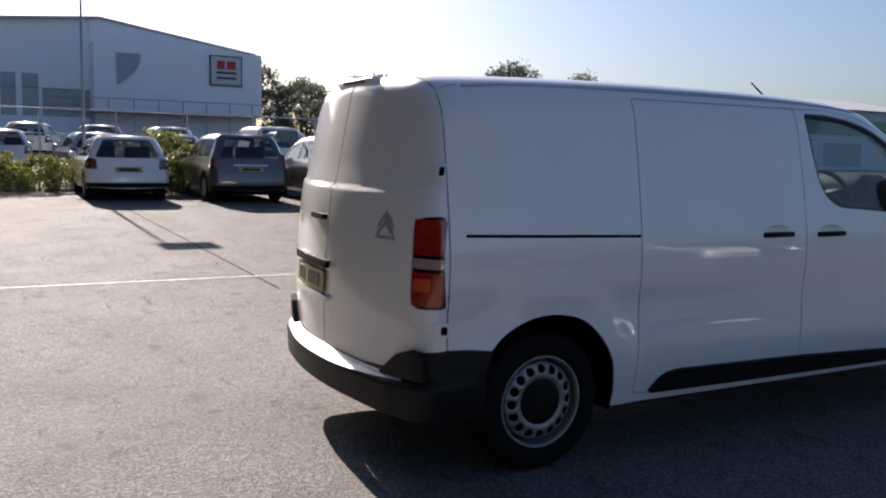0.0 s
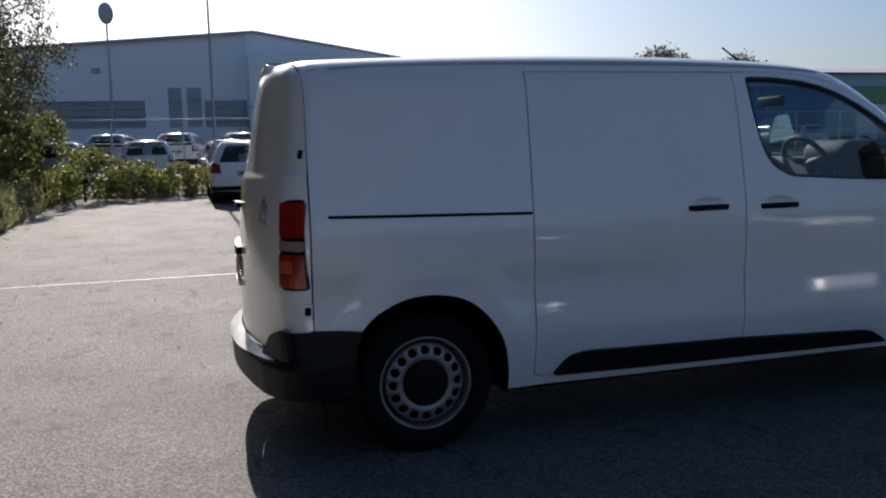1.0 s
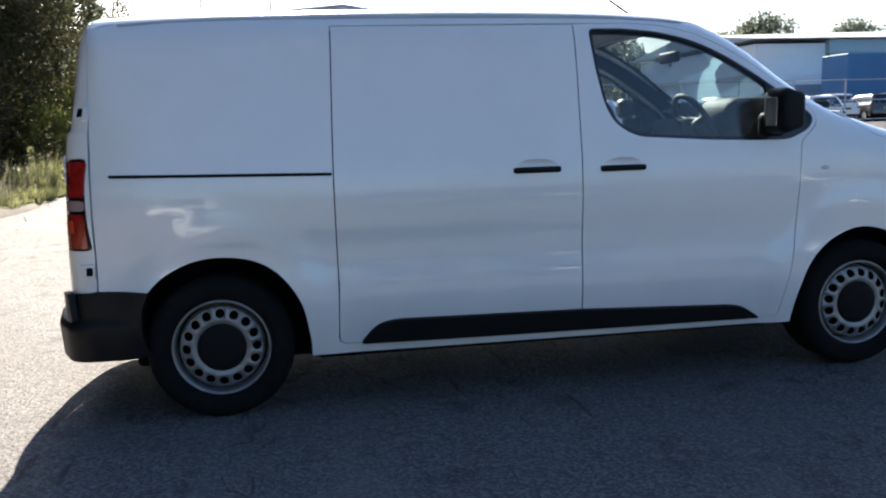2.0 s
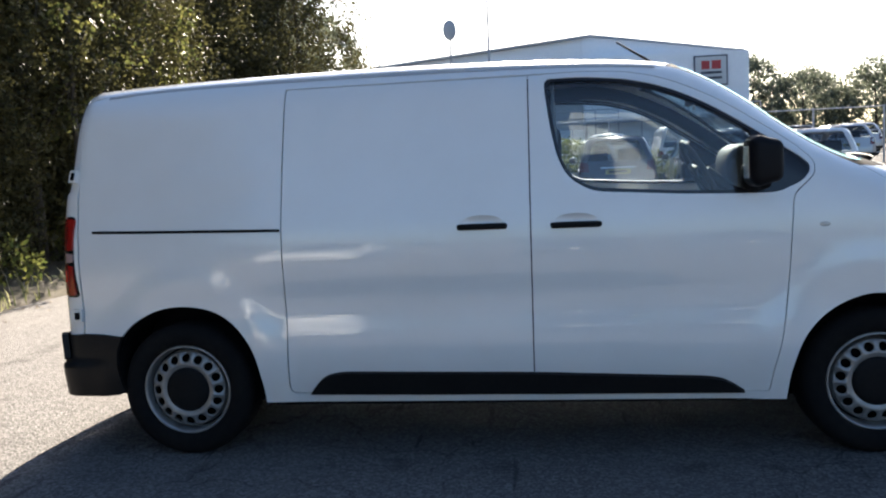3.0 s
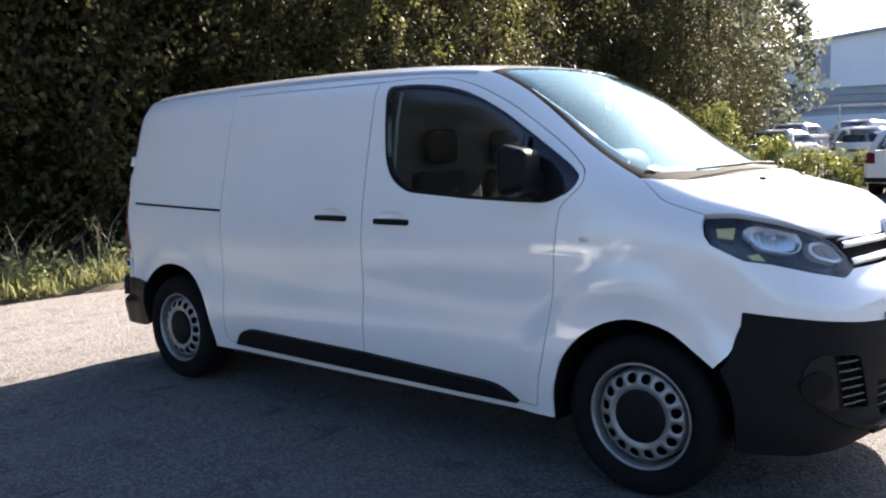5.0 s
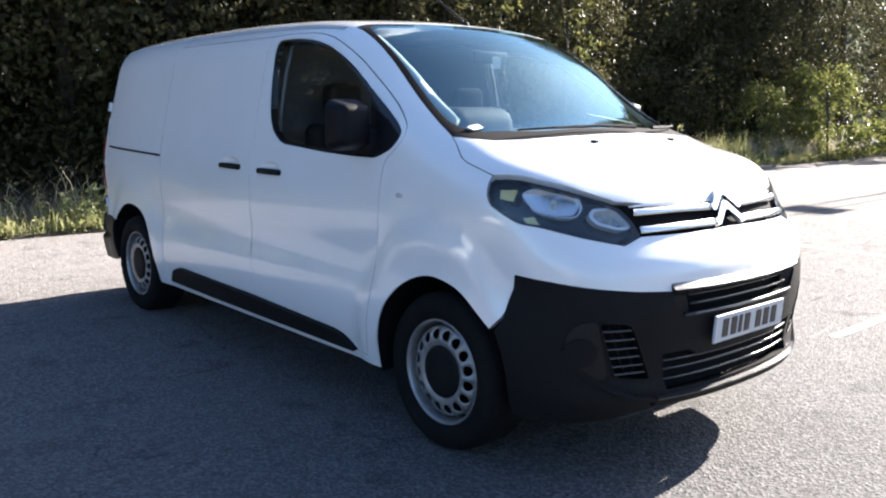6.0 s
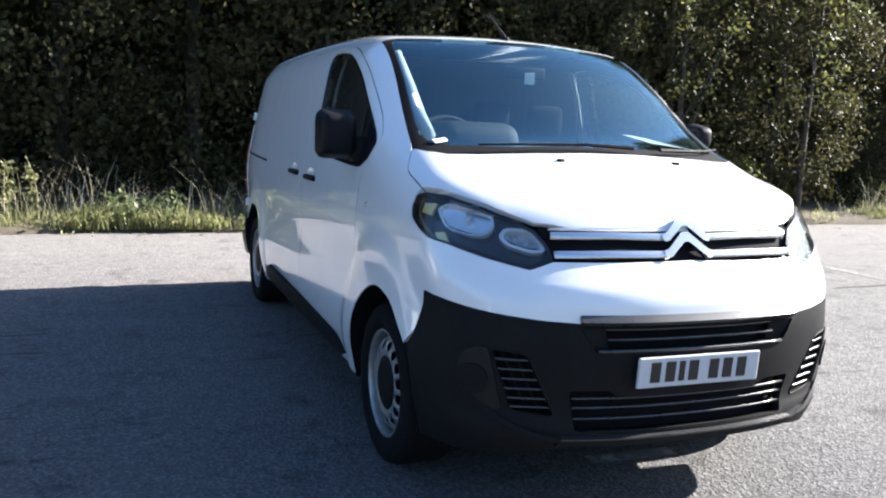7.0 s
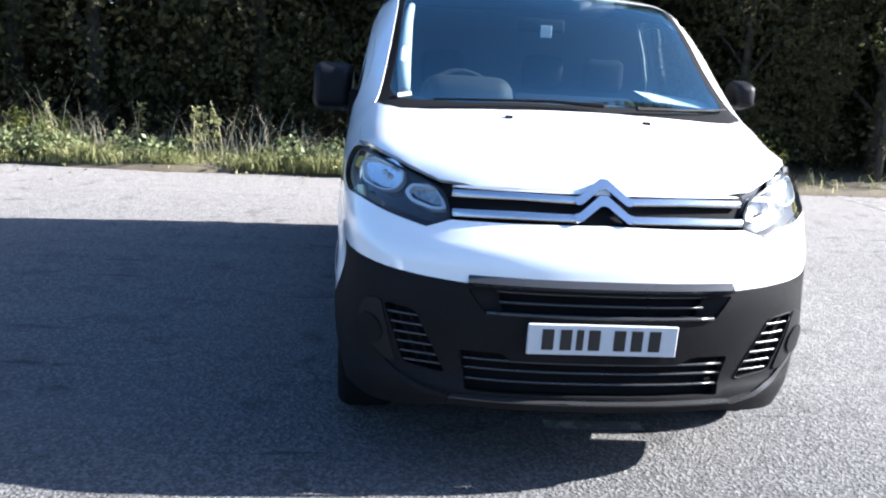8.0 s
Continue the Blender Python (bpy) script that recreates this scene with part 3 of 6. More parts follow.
lip_half = [(math.atan2(y, 1.60), 1.062) for y in np.linspace(0, -.545, 14)] + [(math.atan2(y, 1.60), 1.094 - .03 * (y / .545) ** 2) for y in np.linspace(-.545, 0, 14)]
panel("bonnet_lip", mirrored(lip_half), "front", WHITE, van, thick=.01, lift=-.0005, step=.03)


for top_edge, low_edge in ((((-.095, 1.055), (-.30, 1.058), (-.545, 1.054)), ((-.545, 1.030), (-.30, 1.034), (-.095, 1.030))),
                           (((-.095, .996), (-.30, .997), (-.535, .992)), ((-.530, .968), (-.30, .972), (-.095, .972)))):
    for sg in (1, -1):
        pts = [(math.atan2(sg * y, 1.62), z) for y, z in top_edge + low_edge]
        zm = (top_edge[1][1] + low_edge[1][1]) / 2
        panel("chrome_bar", pts, "front", CHROME, grille, thick=.015, lift=(lambda a, b, zm=zm: .004 + .010 * np.clip(1 - np.abs(b - zm) / .0125, 0, 1)), step=.011)
for dz in (0, -.056):
    up = [(-.098, 1.030), (-.104, 1.056), (-.086, 1.058), (-.014, 1.118), (.014, 1.118), (.086, 1.058), (.104, 1.056), (.098, 1.030), (.078, 1.031), (.010, 1.084), (-.010, 1.084), (-.078, 1.031)]
    panel("chevron", rounded([(math.atan2(y, 1.60), z + dz) for y, z in up], .006, 3), "front", CHROME, grille, thick=.02, lift=(.020 if dz == 0 else .016), step=.02)

# black front bumper with its openings
bump_half = fp((4.155, 0, .749), (4.15, -.2, .749), (4.114, -.45, .754), (4.067, -.598, .763), (3.981, -.748, .780), (3.861, -.846, .797), (3.69, -.889, .809), (3.688, -.889, .76), (3.670, -.90, .70), (3.643, -.90, .645), (3.594, -.905, .588), (3.635, -.905, .51), (3.66, -.90, .42), (3.668, -.89, .34), (3.672, -.87, .262),
               (3.90, -.77, .262), (4.02, -.60, .285), (4.10, -.45, .315), (4.13, -.2, .315), (4.13, 0, .315))


def yz(y, z):
    return (math.atan2(y, 4.13 - .32 * abs(y) ** 2.5 - FRONT_AXIS), z)


top_grille = rounded([yz(-.44, .745), yz(.44, .745), yz(.46, .740), yz(.405, .662), yz(-.405, .662), yz(-.46, .740)], .008)
intake = rounded([yz(-.482, .517), yz(-.34, .517), yz(-.30, .490), yz(.30, .490), yz(.34, .517), yz(.482, .517), yz(.455, .372), yz(-.455, .372)], .01)
fog_r = rounded([yz(-.745, .662), yz(-.63, .650), yz(-.523, .420), yz(-.675, .440)], .02)
fog_l = flipped(fog_r)
bumper = panel("front_bumper", mirrored(bump_half), "front", BLACK_PLASTIC, van, holes=(top_grille, intake, fog_r, fog_l), thick=.03, lift=.003, step=.04, label="unpainted black plastic front bumper")
# brow over the upper grille, slanted cheeks at its ends
brow = rounded([yz(-.462, .787), yz(.462, .787), yz(.458, .766), yz(-.458, .766)], .004)
panel("grille_brow", brow, "front", SLAT_PLASTIC, bumper, thick=.03, lift=(lambda a, b: .002 + .020 * np.clip((.787 - b) / .019, 0, 1)), step=.010)
# near-black strip that paints the brow's shade on the opening's top
brow_shade = [yz(-.455, .767), yz(.455, .767), yz(.447, .742), yz(-.447, .742)]
panel("grille_brow_shade", brow_shade, "front", DARK_VOID, bumper, thick=.01, lift=.006, step=.03)
for sg in (-1, 1):
    cheek = [yz(sg * y, z) for y, z in ((.458, .744), (.405, .663), (.345, .663), (.365, .744))]
    out_a = yz(.44, .70)[0]
    panel("grille_cheek", cheek, "front", BLACK_PLASTIC, bumper, thick=.006, lift=(lambda a, b: -.004 - .50 * np.clip(out_a - np.abs(a), 0, .08)), step=.02)
for nm, op in (("upper_grille", top_grille), ("lower_intake", intake), ("fog_grille", fog_r), ("fog_grille", fog_l)):
    panel(nm, shrunk(op, -.012), "front", DARK_VOID, bumper, thick=0, lift=-.055, step=.04)


def slat(z, y0, y1, owner=bumper, r=.0048, lift=-.004):
    """A round-nosed bar across an opening."""
    q = np.array([yz(float(y), z) for y in np.linspace(y0, y1, 14)])
    way = place(body, "front", q[:, 0], q[:, 1], np.full(len(q), lift))
    bm = bmesh.new()
    tube(bm, [tuple(p) for p in way], r, 8)
    part("slat", bm, SLAT_PLASTIC, owner, smooth=True)


def edge_bead(outline, owner, r=.0035):
    """A round bead along the edge of an opening."""
    q = np.array(dense(outline, .03))
    way = [tuple(p) for p in place(body, "front", q[:, 0], q[:, 1], np.full(len(q), .003))]
    bm = bmesh.new()
    tube(bm, way + way[:1], r, 8)
    part("edge_bead", bm, BLACK_PLASTIC, owner, smooth=True)


edge_bead(fog_r, bumper)
edge_bead(fog_l, bumper)
for z, w in ((.736, .365), (.700, .357)):
    slat(z, -w, w, lift=-.012)
slat(.663, -.395, .395, r=.0065, lift=.004)
for z, w in ((.487, .47), (.452, .47), (.412, .462)):
    slat(z, -w, w)
for sg in (-1, 1):
    for z, a, b in ((.625, .730, .622), (.590, .722, .604), (.555, .712, .587), (.520, .702, .570), (.485, .690, .553), (.453, .680, .540)):
        slat(z, sg * a, sg * b)
    # upright fins behind the bars
    for y in (.565, .605, .645, .685):
        q = np.array([yz(sg * (y + .42 * (z - .50)), float(z)) for z in np.linspace(.435 if y < .66 else .45, .645, 6) if .53 + .47 * (z - .44) < y + .42 * (z - .50) < .735])
        fin = bmesh.new()
        tube(fin, [tuple(p) for p in place(body, "front", q[:, 0], q[:, 1], np.full(len(q), -.022))], .004, 6)
        part("fog_fin", fin, BLACK_PLASTIC, bumper, smooth=True)
    # raised cheek between the grille and the blank
    cheek = rounded([yz(sg * y, z) for y, z in ((.752, .668), (.815, .655), (.845, .60), (.838, .50), (.765, .445), (.700, .437))], .02)
    panel("fog_cheek", cheek, "front", REAR_PLASTIC, bumper, thick=.01, lift=.008, step=.025)
# lower lip and fog lamp blanks
lip = [yz(float(y), .347) for y in np.linspace(-.50, .50, 24)] + [yz(float(y), .316) for y in np.linspace(.52, -.52, 24)]
lip_part = panel("bumper_lip", lip, "front", BLACK_PLASTIC, bumper, thick=.05, lift=.022, step=.04, label="black plastic lip under the bumper")
# paler, glossier strip paints the sunlit top edge of the lip
edge = [yz(float(y), .3495) for y in np.linspace(-.50, .50, 24)] + [yz(float(y), .3435) for y in np.linspace(.505, -.505, 24)]
panel("lip_edge", edge, "front", SLAT_PLASTIC, lip_part, thick=.035, lift=.024, step=.04)
for sg in (-1, 1):
    c = np.array(yz(sg * .80, .545))
    ring = [(float(c[0] + .045 * math.cos(a) / 1.3), float(c[1] + .055 * math.sin(a))) for a in (2 * math.pi * k / 24 for k in range(24))]
    panel("fog_lamp_blank", ring, "front", BLACK_PLASTIC, bumper, thick=.014, lift=.015, step=.02)
    wing = [yz(sg * y, z) for y, z in ((.50, .349), (.60, .372), (.70, .415), (.79, .480), (.85, .56), (.86, .55), (.80, .465), (.71, .400), (.61, .356), (.51, .334))]
    # the sunward wing gets paler plastic, so its light is in the colour
    panel("bumper_wing", wing, "front", SLAT_PLASTIC if sg > 0 else BLACK_PLASTIC, bumper, thick=.03, lift=(lambda a, b: .020 - .013 * np.clip((b - .35) / .15, 0, 1)), step=.03)
# number plate with plain bars
bm = bmesh.new()
box(bm, (-.006, -.26, -.0555), (.006, .26, .0555), .004)
plate = part("number_plate", bm, PLATE_WHITE, van, "white number plate with dark bars")
plate.matrix_local = pose(4.152, 0, .588, 0, 4, 0)
for i, y in enumerate((-.190, -.128, -.080, -.030, .058, .118, .180)):
    bm = bmesh.new()
    box(bm, (.0062, y - (.012 if i == 2 else .020), -.036), (.0085, y + (.012 if i == 2 else .020), .038), .002)
    part("plate_bar", bm, INK, plate)

# tail: two doors, lamps, bumper
lamp_r = rounded(rp((-.518, -.868, 1.226), (-.600, -.800, 1.222), (-.630, -.765, 1.180), (-.645, -.782, .85), (-.632, -.806, .815), (-.524, -.894, .816)), [.02, .03, .03, .03, .03, .02])
seam = []
for x, z in dense(REAR_SEAM, .06)[:22]:
    seam += rp((x - .001, float(place(body, "right", [x - .001], [z], np.zeros(1))[0, 1]), z))
tail_top = [(float(math.atan2(y, REAR_AXIS - (-.553 + .1 * y * y))), float(place(body, "top", [-.553 + .1 * y * y], [y], np.zeros(1))[0, 2])) for y in np.linspace(-.70, -.004, 9)]
door_r = seam + tail_top + rp((-.76, -.004, .50), (-.73, -.40, .50), (-.66, -.72, .52), (-.60, -.82, .60))
lift_crease = lambda a, b: .012 / (1 + np.exp(np.clip((b - (1.322 + .05 * a * a)) * 600, -60, 60))) * np.clip((.70 - np.abs(a)) / .14, 0, 1)
for mirror in (False, True):
    f = flipped if mirror else (lambda q: q)
    tail_door = panel("rear_door", shrunk(f(door_r), .002), "rear", WHITE, van, holes=(f(lamp_r),), thick=.03, step=.015, lift=lift_crease)
    lamp = panel("rear_lamp", shrunk(f(lamp_r), .003), "rear", GLOSS_BLACK, van, thick=.03, lift=.004, step=.03, label="tall red rear lamp with a clear band")
    a0, a1 = (min(p[0] for p in lamp_r), max(p[0] for p in lamp_r))
    for nm, z0, z1, mt in (("red_lens", 1.055, 1.212, RED_LENS), ("clear_lens", .995, 1.040, BAND_LENS), ("red_lens", .828, .980, RED_LENS)):
        q = rounded([(a0 + .003, z0), (a1 - .008, z0), (a1 - .006, z1), (a0 + .004, z1)], .012)
        panel(nm, f(q), "rear", mt, lamp, thick=.01, lift=.012, step=.03)
    # orange patch paints the sun shining through the red lens
    oq = rounded([(a1 - .075, .895), (a1 - .014, .895), (a1 - .014, .950), (a1 - .075, .955)], .01)
    panel("orange_sun_glow", f(oq), "rear", ORANGE_GLOW, lamp, thick=.006, lift=.0135, step=.02)
    for z in (1.425, .725):
        hz = rounded(rp((-.508, -.84 if z > 1 else -.90, z - .032), (-.56, -.82 if z > 1 else -.87, z - .030), (-.56, -.82 if z > 1 else -.87, z + .030), (-.508, -.84 if z > 1 else -.90, z + .032)), .006)
        hinge = panel("hinge", f(hz), "rear", WHITE, van, thick=.03, lift=.022, step=.03)
        hq = rounded(rp((-.512, -.84 if z > 1 else -.90, z - .018), (-.53, -.83 if z > 1 else -.89, z - .018), (-.53, -.83 if z > 1 else -.89, z + .018), (-.512, -.84 if z > 1 else -.90, z + .018)), .003)
        panel("hinge_pin", f(hq), "rear", DARK_VOID, hinge, thick=.01, lift=.026, step=.02)


def tail_panel(nm, y0, y1, z0, z1, mat, owner, lift, thick=.01, r=.01, step=.03):
    q = [(math.atan2(y, REAR_AXIS + .73 - .18 * y * y), z) for y, z in ((y0, z0), (y1, z0), (y1, z1), (y0, z1))]
    return panel(nm, rounded(q, r), "rear", mat, owner, thick=thick, lift=lift, step=step)


back_plate = tail_panel("number_plate", -.02, .50, .775, .885, PLATE_YELLOW, van, .030)
back_plate["label"] = "yellow number plate on the rear door"
for i, y in enumerate((.05, .115, .165, .215, .30, .36, .42)):
    tail_panel("plate_bar", y - .018, y + .018, .795, .866, INK, back_plate, .0325, thick=.002, r=.002)
tail_panel("plate_surround", -.07, .54, .735, .762, WHITE, van, .032, thick=.03, r=.008)
tail_panel("plate_light_bar", -.06, .52, .905, .945, BLACK_PLASTIC, van, .040, thick=.04, r=.012)
tail_panel("rear_handle", .015, .20, 1.150, 1.178, BLACK_PLASTIC, van, .044, thick=.05, r=.012)
for z in (1.180, 1.142):
    q = [(-.640, z - .004), (-.580, z + .052), (-.520, z - .004), (-.520, z - .024), (-.580, z + .028), (-.640, z - .024)]
    panel("chevron", [(math.atan2(y, 1.27), zz) for y, zz in q], "rear", SATIN, van, thick=.006, lift=.019, step=.02)
tail_panel("badge_bar", -.65, -.50, 1.105, 1.114, SATIN, van, .018, thick=.006, r=.003)
# small tail spoiler with the brake lamp
bm = bmesh.new()
box(bm, (-.612, -.23, 1.826), (-.40, .23, 1.876), .016, 3)
for v in bm.verts:
    if v.co.x > -.50:
        v.co.z -= .030
spoiler = part("tail_spoiler", bm, WHITE, van, smooth=True)
bm = bmesh.new()
box(bm, (-.6145, -.15, 1.846), (-.602, .15, 1.862), .003)
part("brake_lamp", bm, GLOSS_BLACK, spoiler, "dark red high brake lamp")

BUMP_EDGE = curve([(-.302, .617), (-.330, .55), (-.338, .46), (-.326, .37), (-.315, .335)])


def rear_side(pts):
    """Tail coordinates of places on the side skin."""
    q = place(body, "right", [p[0] for p in pts], [p[1] for p in pts], np.full(len(pts), .012))
    return rp(*[tuple(p) for p in q])


rear_bump_half = (rp((-.752, 0, .495), (-.74, -.30, .497), (-.70, -.55, .505), (-.66, -.70, .525), (-.625, -.78, .585), (-.585, -.845, .625)) + rear_side([(-.515, .630), (-.40, .627)] + BUMP_EDGE + [(-.345, .318), (-.42, .312)])
                  + rp((-.50, -.87, .312), (-.64, -.70, .316), (-.70, -.40, .325), (-.73, 0, .325)))


def bump_lift(a, b):
    return .012 + .070 * np.clip((.79 - np.abs(a)) / .30, 0, 1) * np.clip((.505 - b) / .036, 0, 1)


rb = panel("rear_bumper", mirrored(rear_bump_half), "rear", REAR_PLASTIC, van, thick=.05, lift=bump_lift, step=.014, label="unpainted black plastic rear bumper with a step")
tread_half = [(-.54 * k / 12, .504 - .010 * (k / 12) ** 2) for k in range(13)] + [(-.54 * k / 12, .466 + .020 * (k / 12) ** 2) for k in range(12, -1, -1)]
panel("step_tread", mirrored(tread_half), "rear", STEP_PLASTIC, rb, thick=.006, lift=(lambda a, b: bump_lift(a, b) + .004), step=.010, label="grey step on the bumper, sun glint painted in its colour")
for mirror in (False, True):
    cap = rounded(rp((-.70, -.60, .492), (-.655, -.715, .60), (-.62, -.79, .632), (-.585, -.845, .628), (-.575, -.86, .50)), .012)
    panel("corner_cap", flipped(cap) if mirror else cap, "rear", REAR_PLASTIC, rb, thick=.03, lift=(lambda a, b: .014 + .032 * np.clip((.86 - np.abs(a)) / .22, 0, 1)), step=.02)

# wheels
def build_wheel():
    w = thing("wheel_master", "", "")
    bm = bmesh.new()
    lathe(bm, [(.222, -.004), (.228, -.022), (.262, -.036), (.300, -.034), (.322, -.020), (.334, .005), (.336, .06), (.336, .14), (.330, .19), (.300, .205), (.222, .20)], 64)
    bmesh.ops.recalc_face_normals(bm, faces=bm.faces)
    tyre = part("tyre", bm, RUBBER, w, smooth=True)
    bm = bmesh.new()
    for k in range(64):
        a = 2 * math.pi * k / 64
        box(bm, (.330, .01, -.006), (.3363, .175, .006), 0, m=Matrix.Rotation(a, 4, "Y"))
    part("tread", bm, RUBBER, tyre)
    bm = bmesh.new()
    lathe(bm, [(.226, -.012), (.223, -.021), (.216, -.020), (.211, -.006), (.208, .034), (.205, .066), (.198, .066), (.194, .040), (.190, .014)], 64)
    lathe(bm, [(.226, -.012), (.222, .05), (.21, .19)], 48)
    rim = part("rim", bm, STEEL_RIM, w, smooth=True)
    # disc with a ring of round holes
    outline = [(.190 * math.cos(a), .190 * math.sin(a)) for a in (2 * math.pi * k / 64 for k in range(64))]
    centre = [(.108 * math.cos(a), .108 * math.sin(a)) for a in (2 * math.pi * k / 48 for k in range(48))]
    holes = []
    for i in range(16):
        t = 2 * math.pi * i / 16
        cx, cz = .160 * math.cos(t), .160 * math.sin(t)
        holes.append([(cx + .0215 * math.cos(a), cz + .0215 * math.sin(a)) for a in (2 * math.pi * k / 14 for k in range(14))])
    loops = [outline, centre] + holes
    pts, edges = [], []
    for l in loops:
        k = len(pts)
        edges += [(k + i, k + (i + 1) % len(l)) for i in range(len(l))]
        pts += l
    pts += [(r * math.cos(a), r * math.sin(a)) for r in (.116, .130, .187) for a in (2 * math.pi * (k + .5) / 48 for k in range(48))]
    vs, es, fs, *_ = delaunay_2d_cdt([Vector(p) for p in pts], edges, [], 0, 1e-6)
    v2 = np.array([tuple(v) for v in vs])
    tri = np.array([f for f in fs])
    mid = v2[tri].mean(1)
    keep = ~cut_polygon(centre, mid)
    for h in holes:
        keep &= ~cut_polygon(h, mid)
    tri = tri[keep]
    r = np.hypot(*v2.T)
    prof = spline([.09, .105, .125, .148, .172, .191], [.012, -.002, -.012, -.013, -.004, .014])
    v3 = np.stack([v2[:, 0], prof(r), v2[:, 1]], -1)
    fl = [tuple(int(i) for i in f) for f in tri]
    disc = raw("disc", v3, fl, STEEL_RIM, w, smooth=True)
    sol = disc.modifiers.new("thickness", "SOLIDIFY"); sol.thickness = .006; sol.offset = 0
    bm = bmesh.new()
    lathe(bm, [(0, -.020), (.05, -.022), (.092, -.019), (.112, -.010), (.118, .006), (.118, .02)], 40)
    part("hub_cap", bm, BLACK_PLASTIC, w, smooth=True)
    bm = bmesh.new()
    lathe(bm, [(0, .05), (.21, .06), (.21, .18), (0, .19)], 40)
    part("brake_drum", bm, DARK_VOID, w, smooth=True)
    return w


wheel = build_wheel()
made_wheels = []
for x in (0, 3.275):
    for s in (-1, 1):
        m = pose(x, s * .875, .335, 0, 37 * x, 0 if s < 0 else 180)
        w = wheel if not made_wheels else copy_thing(wheel, m)
        w.name = "wheel"
        made_wheels.append((w, m))
for w, m in made_wheels:
    w.parent = van
    w.matrix_local = m
    for key in ("label", "category"):
        if key in w:
            del w[key]

# wheel wells and underbody
rear_well = BUMP_EDGE[::-1] + REAR_ARCH[1:] + [(.413, .245)]
front_well = [(2.875, .245)] + FRONT_ARCH + [(3.635, .51), (3.66, .42), (3.668, .34), (3.672, .262)]
for line, x in ((rear_well, .04), (front_well, 3.27)):
    # set just inside the arch edge
    line = [(px + (x - px) * .010, pz + (.335 - pz) * .010) for px, pz in line]
    for side, s in (("right", -1), ("left", 1)):
        lip_ring = place(body, side, [p[0] for p in line], [p[1] for p in line], np.full(len(line), -.004))
        n = len(line)
        verts = [tuple(p) for p in lip_ring] + [(px, s * .58, pz) for px, pz in line] + [(x, s * .58, .33)]
        faces = [(i, i + 1, n + i + 1, n + i) for i in range(n - 1)] + [(n + i, n + i + 1, 2 * n) for i in range(n - 1)] + [(2 * n - 1, n, 2 * n)]
        raw("wheel_well", verts, faces, DARK_VOID, van)
bm = bmesh.new()
box(bm, (-.55, -.60, .235), (3.70, .60, .30), .02)
for s in (-1, 1):
    box(bm, (.44, min(s * .60, s * .86), .240), (2.80, max(s * .60, s * .86), .30), .015)
# lower slab added to block sunlit ground showing beneath the van
box(bm, (-.45, -.50, .165), (3.55, .50, .236), .02)
part("underbody", bm, DARK_VOID, van)
# unseen boxes added inside the nose to stop sun passing through
bm = bmesh.new()
box(bm, (2.92, -.66, .30), (3.86, .66, 1.02), .05)
box(bm, (3.84, -.50, .40), (3.955, .50, .945), .02)
part("engine_bay_blocker", bm, DARK_VOID, van)
# hidden box, added only to shut out sun behind the front bumper
bm = bmesh.new()
box(bm, (3.62, -.74, .33), (3.86, .74, .74), .03)
part("front_sun_blocker", bm, DARK_VOID, van)
# plate added out of view under the nose to block leaking sunlight
blocker_line = [yz(float(y), .318) for y in np.linspace(-.60, .60, 17)]
rim = place(body, "front", np.array([p[0] for p in blocker_line]), np.array([p[1] for p in blocker_line]), np.full(17, -.035))
base_rim = [(float(p[0]), float(p[1])) for p in rim] + [(3.60, .74), (3.60, -.74)]
bm = bmesh.new()
low = [bm.verts.new((x, y, .300)) for x, y in base_rim]
high = [bm.verts.new((x, y, .318)) for x, y in base_rim]
bm.faces.new(low[::-1])
bm.faces.new(high)
for i in range(len(low)):
    j = (i + 1) % len(low)
    bm.faces.new((low[i], low[j], high[j], high[i]))
part("under_nose_blocker", bm, DARK_VOID, van)
# unseen box in the tail, added against sun leaking past the bumper
bm = bmesh.new()
box(bm, (-.655, -.70, .30), (-.40, .70, .66), .03)
part("rear_sun_blocker", bm, DARK_VOID, van)
# slab added out of sight so that no sun crosses the load space
bm = bmesh.new()
box(bm, (-.60, -.56, .44), (1.735, .56, .50), .01)
part("cargo_sun_blocker", bm, DARK_VOID, van)
# mirrors; the left one is raised and shrunk to fit the camera's view
for s, low, high, half in ((-1, 1.238, 1.462, .095), (1, 1.335, 1.476, .062)):
    bm = bmesh.new()
    mid_z = (low + high) / 2
    box(bm, (2.690, s * .990 - half, low), (2.835, s * .990 + half, high), .044, 5)
    for v in bm.verts:
        if v.co.x > 2.77:
            v.co.z += (mid_z - v.co.z) * .16
            v.co.y += (s * 1.00 - v.co.y) * .14
    mir = part("door_mirror", bm, MIRROR_BLACK, van, "black plastic door mirror housing", smooth=True)
    bm = bmesh.new()
    box(bm, (2.6885, s * .990 - half * .5, low + .038), (2.693, s * .990 + half * .5, high - .046), .002)
    part("mirror_glass", bm, CHROME, mir)
    bm = bmesh.new()
    box(bm, (2.69, min(s * .85, s * .93), 1.222), (2.82, max(s * .85, s * .93), 1.345), .03, 3)
    part("mirror_arm", bm, BLACK_PLASTIC, mir)
# aerial, wipers
bm = bmesh.new()
tube(bm, [(2.46, -.03, 1.855), (2.43, -.03, 1.885), (2.22, -.03, 2.02)], [.013, .008, .005], 8)
bmesh.ops.create_cone(bm, cap_ends=True, segments=16, radius1=.03, radius2=.012, depth=.03, matrix=Matrix.Translation((2.46, -.03, 1.862)))
part("aerial", bm, BLACK_PLASTIC, van, "thin black roof aerial", smooth=True)


def on_screen(x, y, up=.012):
    p = place(body, "top", [x], [y], np.array([up]))[0]
    return tuple(p)


